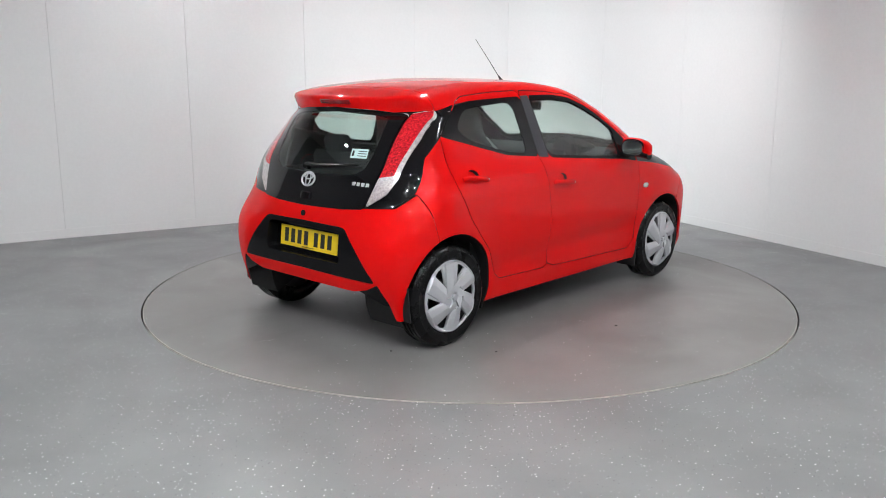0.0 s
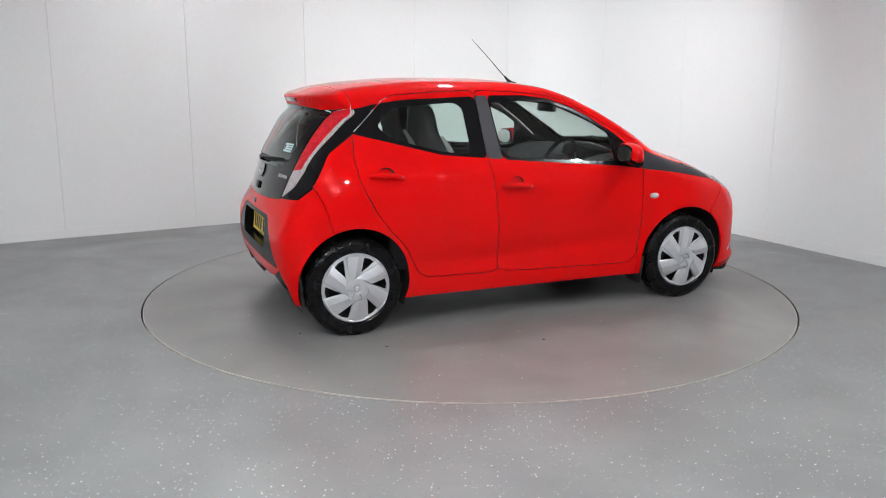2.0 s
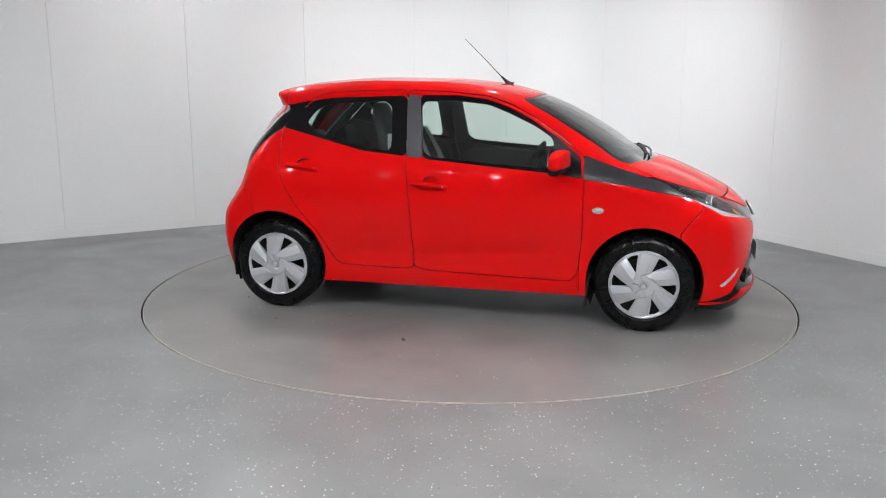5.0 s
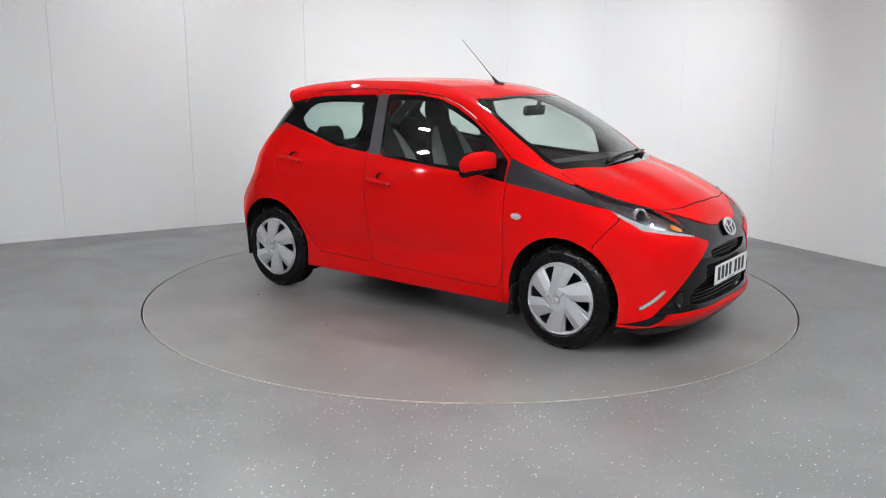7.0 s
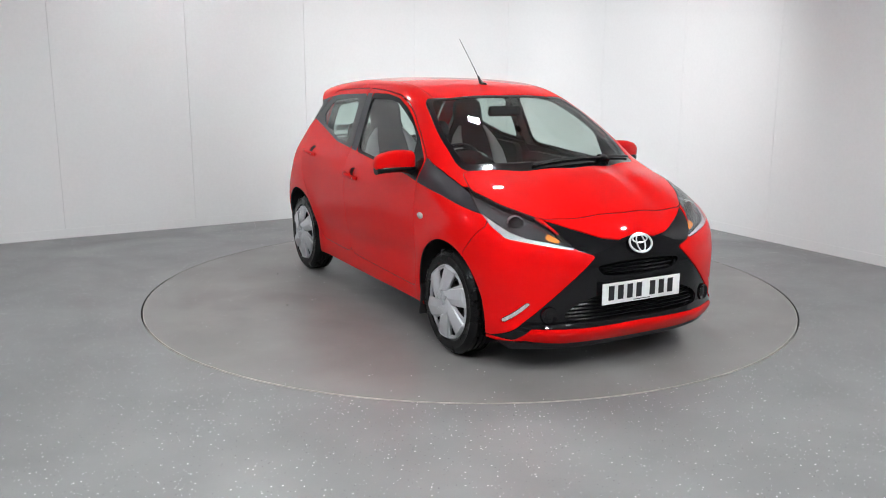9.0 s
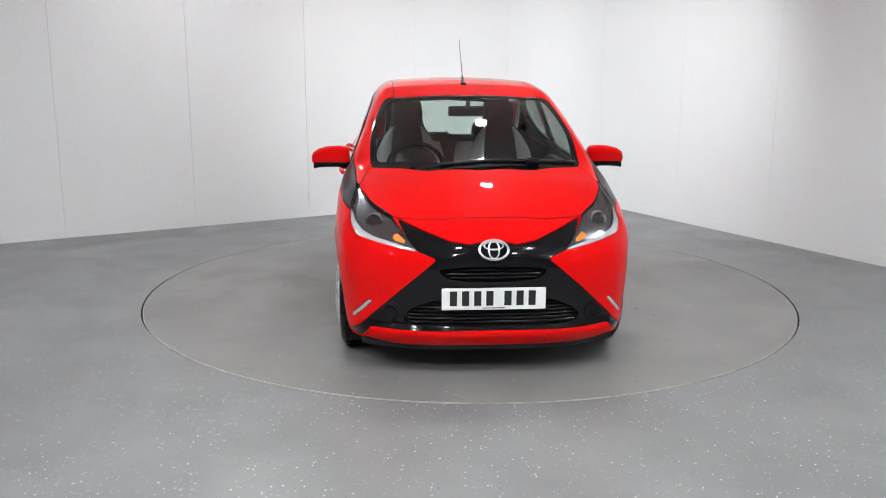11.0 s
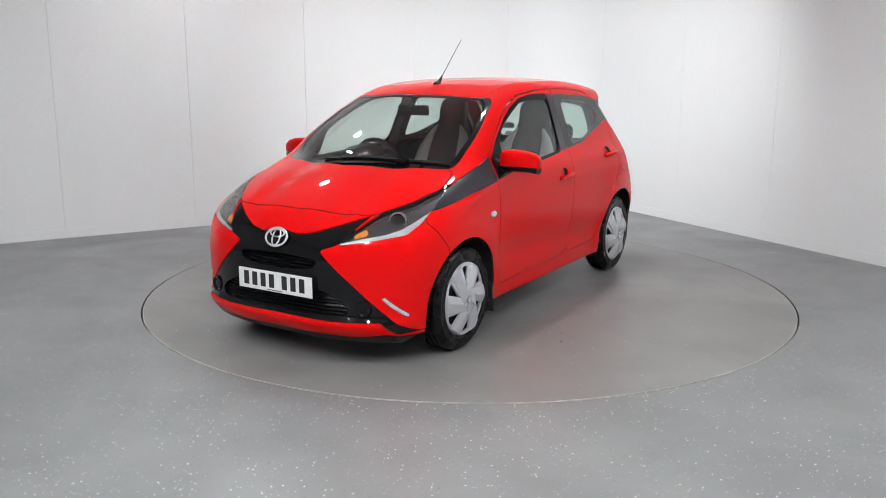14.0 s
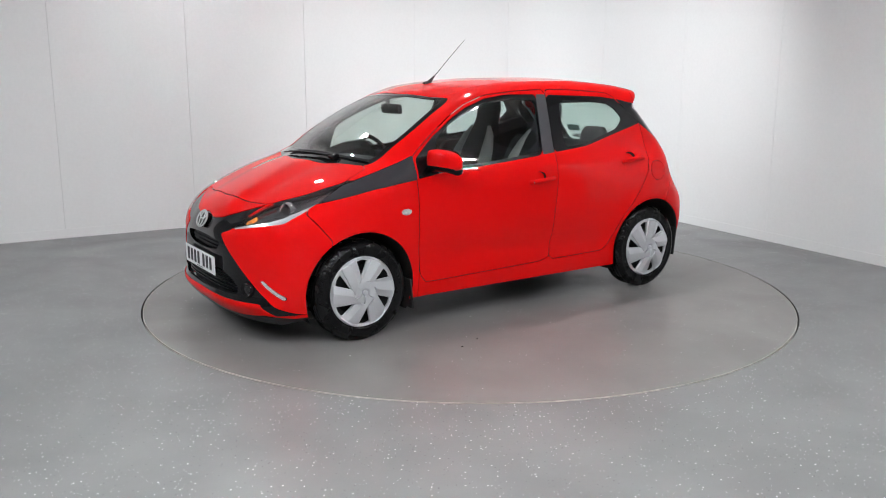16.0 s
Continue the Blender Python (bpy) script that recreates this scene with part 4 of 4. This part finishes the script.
def oval(bm, m, a, b, r, n=36, tilt=0.0):
    pts = [m @ Vector((a * math.cos(2 * math.pi * k / n), b * math.sin(2 * math.pi * k / n), 0)) for k in range(n)]
    c = m.translation
    z = m.to_3x3() @ Vector((0, 0, 1))
    rings = []
    for p in pts:
        o = (p - c).normalized()
        rings.append([bm.verts.new(p + o * r * math.cos(t) + z * r * 0.8 * math.sin(t)) for t in [math.pi / 4 * i for i in range(8)]])
    for i in range(n):
        r0, r1 = rings[i], rings[(i + 1) % n]
        for k in range(8):
            bm.faces.new((r0[k], r0[(k + 1) % 8], r1[(k + 1) % 8], r1[k]))


def badge(m, a, b):
    bm = bmesh.new()
    oval(bm, m, a, b, 0.0062)
    oval(bm, m, a * 0.36, b * 0.93, 0.0048)
    oval(bm, m @ pose(0, b * 0.42, 0), a * 0.66, b * 0.40, 0.0048)
    ob = on_car(part("emblem", bm, BADGE, None, "oval chrome emblem"))
    bm = bmesh.new()
    n = 32
    prism(bm, [(a * math.cos(2 * math.pi * k / n), b * math.sin(2 * math.pi * k / n)) for k in range(n)], m @ pose(0, 0, -0.012), 0.010)
    part("emblem_backing", bm, GLOSS, ob, "black oval backing")


def build_trim():
    plate("number_plate", Matrix.Translation((1.851, 0, 0.427)) @ Matrix(((0, 0, 1, 0), (1, 0, 0, 0), (0, 1, 0, 0), (0, 0, 0, 1))), WHITE_PLATE, 0.52, 0.111)
    plate("number_plate", Matrix.Translation((-1.556, 0, 0.567)) @ Matrix(((0, 0, -1, 0), (-1, 0, 0, 0), (0, 1, 0, 0), (0, 0, 0, 1))) @ pose(0, 0, 0, -6), YELLOW_PLATE, 0.53, 0.122)
    badge(on_skin("front", 0.0, 0.663, 0.014), 0.072, 0.050)
    badge(on_skin("rear", 0.0, 0.918, 0.010), 0.056, 0.040)
    for k in range(4):
        m = on_skin("rear", -0.352 - 0.031 * k, 0.920 - 0.001 * k, 0.001)
        on_car(part("lettering", boxed(m, 0.022, 0.020, 0.004, 0.0015, 1), BADGE, None, "small chrome bars of lettering"))
    # third brake light, camera, latch and sticker on the tail
    bm = bmesh.new()
    m = on_skin("rear", -0.01, 1.356, 0.001)
    box(bm, m @ pose(0, 0, -0.001), 0.26, 0.028, 0.010, 0.004, 2)
    on_car(part("brake_light", bm, BRAKE, None, "red high-level brake light"))
    m = on_skin("rear", 0.0, 0.828, 0.004)
    on_car(part("tailgate_release", boxed(m, 0.085, 0.045, 0.014, 0.006, 2), BLACK, None, "black tailgate release"))
    bm = bmesh.new()
    m = on_skin("rear", -0.005, 0.728, 0.004)
    prism(bm, [(0.017 * math.cos(k * math.pi / 10), 0.017 * math.sin(k * math.pi / 10)) for k in range(20)], m @ pose(0, 0, -0.006), 0.009)
    on_car(part("tailgate_lock", bm, GLOSS, None, "round black lock button"))
    m = on_skin("rear", -0.33, 1.080, 0.0015)
    st = on_car(part("sticker", boxed(m, 0.115, 0.055, 0.001), STICKER, None, "pale blue window sticker with plain bars", smooth=False))
    for k in range(3):
        part("bar", boxed(m @ pose(0.02, 0.014 - 0.014 * k, 0.001), 0.06, 0.004, 0.001), INK, st, smooth=False)
    part("bar", boxed(m @ pose(-0.042, 0.0, 0.001), 0.014, 0.032, 0.001), INK, st, smooth=False)
    # rear wiper
    bm = bmesh.new()
    a = on_skin("rear", 0.03, 0.992, 0.022).translation
    pts = [on_skin("rear", 0.03 - 0.39 * k / 8, 0.992 + 0.022 * k / 8, 0.030 - 0.010 * k / 8).translation for k in range(9)]
    tube(bm, pts, [0.016, 0.014, 0.012, 0.010, 0.009, 0.009, 0.008, 0.007, 0.005], 8, 0.8)
    tube(bm, [on_skin("rear", 0.03, 0.990, 0.0).translation, on_skin("rear", 0.03, 0.990, 0.035).translation], 0.022, 14)
    w = on_car(part("rear_wiper", bm, BLACK, None, "black rear wiper"))
    bm = bmesh.new()
    tube(bm, [on_skin("rear", 0.0 - 0.37 * k / 8, 0.985 + 0.022 * k / 8, 0.010).translation for k in range(9)], 0.006, 6)
    part("blade", bm, RUBBER, w, "rubber blade")
    # front wiper
    bm = bmesh.new()
    way = [(0.33, 1.085), (0.26, 1.118), (0.12, 1.150), (-0.05, 1.168), (-0.24, 1.170)]
    pts = [on_skin("top", x, y, 0.018).translation for y, x in way]
    tube(bm, pts, [0.013, 0.012, 0.009, 0.008, 0.006], 8, 0.7)
    box(bm, on_skin("top", 1.100, 0.315, 0.010), 0.07, 0.055, 0.030, 0.010, 2)
    w = on_car(part("front_wiper", bm, BLACK, None, "black windscreen wiper"))
    bm = bmesh.new()
    tube(bm, [on_skin("top", x, y, 0.008).translation for y, x in [(0.58, 1.01), (0.45, 1.055), (0.30, 1.085), (0.12, 1.115), (-0.05, 1.135), (-0.22, 1.145)]], 0.0075, 6)
    part("blade", bm, RUBBER, w, "rubber blade")
    # aerial
    bm = bmesh.new()
    tube(bm, [(0.245, 0, 1.440), (0.215, 0, 1.452), (0.190, 0, 1.475), (0.165, 0, 1.500)], [0.022, 0.017, 0.010, 0.006], 12)
    ae = on_car(part("aerial", bm, RUBBER, None, "black roof aerial base"))
    bm = bmesh.new()
    tube(bm, [(0.175, 0, 1.488), (0.05, 0, 1.614), (-0.087, 0, 1.746)], [0.0030, 0.0024, 0.0018], 8)
    part("rod", bm, RUBBER, ae, "thin black aerial rod")
    for s in (1, -1):
        flip = Matrix.Diagonal((1, s, 1, 1))
        # door handles
        for (x0, z0, x1, z1), door in (((-0.242, 0.853, -0.034, 0.838), fd), ((-1.078, 0.938, -0.872, 0.922), rd)):
            bm = bmesh.new()
            pts, rad = [], []
            for k in range(11):
                u = k / 10
                p = on_skin("left", x0 + (x1 - x0) * u, z0 + (z1 - z0) * u, 0.006 + 0.026 * math.sin(math.pi * u) ** 0.5).translation
                pts.append(flip @ p)
                rad.append(0.0135 + 0.003 * math.sin(math.pi * u))
            tube(bm, pts, rad, 12, 0.95)
            h = part("handle", bm, RED, door[0 if s > 0 else 1], "red door handle")
            if s < 0 or x0 > -0.5:
                m = flip @ on_skin("left", x1 - 0.018, z1, 0.031)
                bm = bmesh.new()
                tube(bm, [m.translation, m.translation + Vector((0, 0.003 * s, 0))], 0.006, 10)
                part("lock", bm, CHROME, h, "small chrome lock")
        # side repeaters
        m = on_skin("left", 0.886, 0.732, 0.0)
        bm = bmesh.new()
        n = 20
        rings = []
        for r, o in ((1.0, -0.002), (1.0, 0.005), (0.75, 0.010), (0.35, 0.012)):
            rings.append([bm.verts.new(flip @ (m @ Vector((0.034 * r * math.cos(2 * math.pi * k / n), 0.019 * r * math.sin(2 * math.pi * k / n), o)))) for k in range(n)])
        for a, b in zip(rings, rings[1:]):
            for k in range(n):
                bm.faces.new((a[k], a[(k + 1) % n], b[(k + 1) % n], b[k]))
        bm.faces.new(rings[-1])
        on_car(part("side_repeater", bm, CLEARLENS, None, "small clear side indicator"))
        # door mirrors
        bm = bmesh.new()
        rings = [(0.672, 0.738, 1.020, 0.046, 0.034), (0.670, 0.752, 1.021, 0.060, 0.046), (0.664, 0.80, 1.022, 0.064, 0.052), (0.655, 0.87, 1.021, 0.060, 0.052), (0.645, 0.925, 1.017, 0.050, 0.046), (0.638, 0.958, 1.010, 0.036, 0.034), (0.634, 0.970, 1.006, 0.016, 0.016)]
        loft(bm, [(x, s * y, z, w, d) for x, y, z, w, d in rings], 32, 3.3, "y")
        mir = on_car(part("door_mirror", bm, RED, None, "red door mirror cap", angle=60))
        bm = bmesh.new()
        loft(bm, [(x - 0.002, s * y, z - 0.040, 0.026, d * 1.03) for x, y, z, w, d in rings[:-1]], 24, 2.4, "y")
        tube(bm, [(0.70, s * 0.715, 0.955), (0.69, s * 0.75, 0.960), (0.675, s * 0.80, 0.968)], [0.034, 0.028, 0.024], 12, 0.6)
        part("mirror_foot", bm, BLACK, mir, "black mirror foot", angle=60)
        bm = bmesh.new()
        prism(bm, [(0.082 * math.copysign(abs(math.cos(t)) ** 0.75, math.cos(t)), 0.052 * math.copysign(abs(math.sin(t)) ** 0.75, math.sin(t))) for t in [2 * math.pi * k / 28 for k in range(28)]],
              Matrix(((0, 0, -1, 0.606), (-1, 0, 0, s * 0.842), (0, 1, 0, 1.020), (0, 0, 0, 1))) @ pose(0, 0, 0, 0, s * 5, 0), 0.006)
        bz = bm.copy()
        bmesh.ops.transform(bz, matrix=Matrix.Translation((0.006, s * 0.842, 1.020)) @ Matrix.Diagonal((1, 1.12, 1.14, 1)) @ Matrix.Translation((0, -s * 0.842, -1.020)), verts=bz.verts)
        part("mirror_bezel", bz, BLACK, mir, "black mirror bezel", smooth=False)
        part("mirror_glass", bm, CHROME, mir, "mirror glass", smooth=False)
        # mud flaps
        for x, z0, z1, y, w, lean in ((-1.485, 0.195, 0.40, 0.665, 0.20, -6), (0.835, 0.135, 0.32, 0.70, 0.15, 6)):
            bm = boxed(pose(x, s * y, (z0 + z1) / 2, 0, lean, 0), 0.012, w, z1 - z0, 0.005, 2)
            on_car(part("mud_flap", bm, RUBBER, None, "black rubber mud flap"))
    # black chin under the front lip, following the nose in plan
    bm = bmesh.new()
    edge = []
    for k in range(25):
        y = -0.66 + 1.32 * k / 24
        edge.append((1.815 - 0.275 * (abs(y) / 0.8) ** 3.1, y))
    rows = [[bm.verts.new((x + dx, y, z)) for x, y in edge] for dx, z in ((-0.30, 0.19), (-0.02, 0.195), (-0.005, 0.180), (-0.020, 0.150), (-0.045, 0.138), (-0.30, 0.150))]
    for r0, r1 in zip(rows, rows[1:] + rows[:1]):
        for k in range(24):
            bm.faces.new((r0[k], r0[k + 1], r1[k + 1], r1[k]))
    bm.faces.new([r[0] for r in rows])
    bm.faces.new([r[-1] for r in rows][::-1])
    on_car(part("chin_spoiler", bm, RUBBER, None, "black plastic chin under the bumper", angle=40))
    # underside
    bm = bmesh.new()
    box(bm, pose(0.0, 0, 0.225), 1.62, 1.44, 0.05, 0.01, 1)
    box(bm, pose(0.12, 0, 0.265), 2.90, 0.80, 0.05, 0.01, 1)
    box(bm, pose(1.60, 0, 0.205), 0.22, 1.06, 0.035, 0.012, 1)
    box(bm, pose(1.50, 0, 0.200), 0.10, 1.22, 0.05, 0.012, 1)
    box(bm, pose(-1.42, 0, 0.40), 0.06, 1.10, 0.20, 0.01, 1)
    on_car(part("underbody", bm, LINER, None, "black underbody"))
    bm = bmesh.new()
    tube(bm, [(-0.9, -0.36, 0.20), (-1.3, -0.40, 0.21), (-1.40, -0.42, 0.23), (-1.47, -0.42, 0.225)], 0.020, 14)
    on_car(part("exhaust_pipe", bm, STEEL, None, "steel exhaust pipe"))
    bm = bmesh.new()
    tube(bm, [(-1.17, -0.62, 0.24), (-1.17, 0.62, 0.24)], 0.03, 10)
    on_car(part("rear_axle", bm, STEEL, None, "dark rear axle beam"))


def build_cabin():
    # dashboard
    bm = bmesh.new()
    prof = [(1.12, 0.94), (1.0, 0.972), (0.86, 0.985), (0.72, 0.985), (0.60, 0.965), (0.54, 0.93), (0.52, 0.87), (0.54, 0.74), (0.60, 0.60), (1.12, 0.60)]
    prism(bm, [(x, z) for x, z in rounded(prof, 0.2, 2)], Matrix(((1, 0, 0, 0), (0, 0, -1, 0.645), (0, 1, 0, 0), (0, 0, 0, 1))), 1.29)
    dash = on_car(part("dashboard", bm, TRIM, None, "dark grey dashboard", angle=50))
    bm = bmesh.new()
    loft(bm, [(0.50, -0.33, 0.975, 0.085, 0.075), (0.55, -0.33, 0.985, 0.125, 0.080), (0.66, -0.33, 0.985, 0.130, 0.070), (0.78, -0.33, 0.975, 0.10, 0.045)], 24, 2.2, "x")
    part("instrument_pod", bm, BLACK, dash, "rounded instrument pod")
    # steering wheel
    tilt = pose(0.42, -0.325, 0.925, 0, -62, 0)
    bm = bmesh.new()
    n = 40
    rings = []
    for k in range(n):
        a = 2 * math.pi * k / n
        c = Vector((math.cos(a) * 0.178, math.sin(a) * 0.178, 0))
        o = c.normalized()
        rings.append([bm.verts.new(tilt @ (c + o * 0.015 * math.cos(t) + Vector((0, 0, 0.015 * math.sin(t))))) for t in [math.pi / 4 * i for i in range(8)]])
    for i in range(n):
        a, b = rings[i], rings[(i + 1) % n]
        for k in range(8):
            bm.faces.new((a[k], a[(k + 1) % 8], b[(k + 1) % 8], b[k]))
    sw = on_car(part("steering_wheel", bm, BLACK, None, "black three-spoke steering wheel"))
    bm = bmesh.new()
    box(bm, tilt @ pose(0, 0, -0.005), 0.13, 0.15, 0.05, 0.02, 3)
    for a in (90, -90, 180):
        c, s = math.cos(radians(a)), math.sin(radians(a))
        tube(bm, [tilt @ Vector((0.05 * c, 0.05 * s, -0.01)), tilt @ Vector((0.17 * c, 0.17 * s, 0))], [0.02, 0.014], 8, 0.6)
    part("hub", bm, TRIM, sw, "steering wheel hub")
    part("spoke_trim", boxed(tilt @ pose(-0.10, 0, 0.004), 0.07, 0.05, 0.012, 0.005, 2), SILVER, sw, "silver spoke trim")
    # inside mirror
    bm = bmesh.new()
    box(bm, pose(0.505, -0.005, 1.286, 0, 8, 0), 0.035, 0.235, 0.066, 0.016, 3)
    tube(bm, [(0.525, 0, 1.30), (0.54, 0, 1.345)], [0.012, 0.016], 10)
    im = on_car(part("inside_mirror", bm, BLACK, None, "black inside mirror"))
    # front seats
    for s in (1, -1):
        cy = s * 0.345
        back = [(-0.36, cy, 0.50, 0.215, 0.075), (-0.38, cy, 0.62, 0.235, 0.080), (-0.42, cy, 0.80, 0.235, 0.075), (-0.47, cy, 0.95, 0.215, 0.065), (-0.515, cy, 1.06, 0.175, 0.058), (-0.545, cy, 1.13, 0.128, 0.052),
                (-0.56, cy, 1.18, 0.116, 0.052), (-0.572, cy, 1.25, 0.118, 0.050), (-0.58, cy, 1.30, 0.108, 0.042), (-0.585, cy, 1.325, 0.078, 0.026)]
        bm = bmesh.new()
        loft(bm, back, 28, 3.0)
        seat = on_car(part("front_seat", bm, SEAT, None, "dark fabric front seat with fixed headrest", angle=60))
        for q in (1, -1):
            bm = bmesh.new()
            loft(bm, [(x + d * 0.70, y + q * w * 0.80, z, w * g, d * 0.55) for (x, y, z, w, d), g in zip(back[:6], (0.16, 0.25, 0.28, 0.26, 0.18, 0.05))], 16, 2.2)
            part("bolster", bm, BOLSTER, seat, "pale grey side bolster", angle=60)
        bm = bmesh.new()
        loft(bm, [(-0.36, cy, 0.50, 0.225, 0.08), (-0.2, cy, 0.52, 0.24, 0.085), (0.0, cy, 0.54, 0.24, 0.085), (0.10, cy, 0.53, 0.22, 0.07)], 24, 3.0, "x")
        part("cushion", bm, SEAT, seat, angle=60)
    # rear bench
    bm = bmesh.new()
    loft(bm, [(-0.86, 0, 0.50, 0.60, 0.09), (-0.90, 0, 0.65, 0.60, 0.09), (-0.98, 0, 0.88, 0.59, 0.08), (-1.02, 0, 0.99, 0.57, 0.065), (-1.035, 0, 1.03, 0.54, 0.04)], 36, 6)
    bench = on_car(part("rear_bench", bm, SEAT, None, "dark fabric rear bench", angle=60))
    bm = bmesh.new()
    loft(bm, [(-0.95, 0, 0.48, 0.60, 0.08), (-0.75, 0, 0.50, 0.60, 0.09), (-0.50, 0, 0.50, 0.60, 0.08)], 30, 5, "x")
    part("cushion", bm, SEAT, bench, angle=60)
    for s in (1, -1):
        bm = bmesh.new()
        loft(bm, [(-1.03, s * 0.32, 1.01, 0.11, 0.035), (-1.04, s * 0.32, 1.05, 0.125, 0.045), (-1.05, s * 0.32, 1.10, 0.12, 0.045), (-1.055, s * 0.32, 1.135, 0.09, 0.03)], 22, 2.8)
        part("headrest", bm, SEAT, bench, angle=60)
        bm = bmesh.new()
        loft(bm, [(-0.77 , s * 0.16, 0.52, 0.11, 0.02), (-0.805, s * 0.16, 0.66, 0.12, 0.02), (-0.89, s * 0.16, 0.88, 0.12, 0.02), (-0.945, s * 0.16, 0.98, 0.09, 0.02)], 12, 2.6)
        part("bolster", bm, BOLSTER, bench, "pale grey insert", angle=60)
    for s in (1, -1):
        for door, x0, x1, z1 in ((fd, -0.24, 0.72, 0.955), (rd, -0.93, -0.34, 1.02)):
            par = door[0 if s > 0 else 1]
            bm = bmesh.new()
            prism(bm, rounded([(x0, 0.36), (x1, 0.36), (x1, z1 - 0.03), (x0, z1)], 0.08, 2), Matrix(((1, 0, 0, 0), (0, 0, s, s * 0.655), (0, 1, 0, 0), (0, 0, 0, 1))), 0.05)
            card = part("door_card", bm, TRIM, par, "dark moulded door lining", angle=40)
            bm = boxed(pose((x0 + x1) / 2, s * 0.638, 0.70), (x1 - x0) * 0.62, 0.055, 0.05, 0.018, 3)
            part("armrest", bm, SEAT, card, "dark padded armrest")
    on_car(part("parcel_shelf", boxed(pose(-1.22, 0, 0.93), 0.34, 1.02, 0.02, 0.006, 1), TRIM, None, "dark parcel shelf"))
    on_car(part("cabin_floor", boxed(pose(-0.1, 0, 0.30), 2.0, 1.30, 0.04), TRIM, None, "dark cabin floor"))
    on_car(part("bulkhead", boxed(pose(1.06, 0, 0.62), 0.03, 1.20, 0.62), LINER, None, "black bulkhead"))


build_wheels()
build_trim()
build_cabin()
def motions():
    rows = [(k * 0.5, pose(0, 0, 0, 0, 0, TURN_START + TURN_RATE * k * 0.5)) for k in range(33)]
    walk(car, rows)
    walk(turntable, rows)


motions()
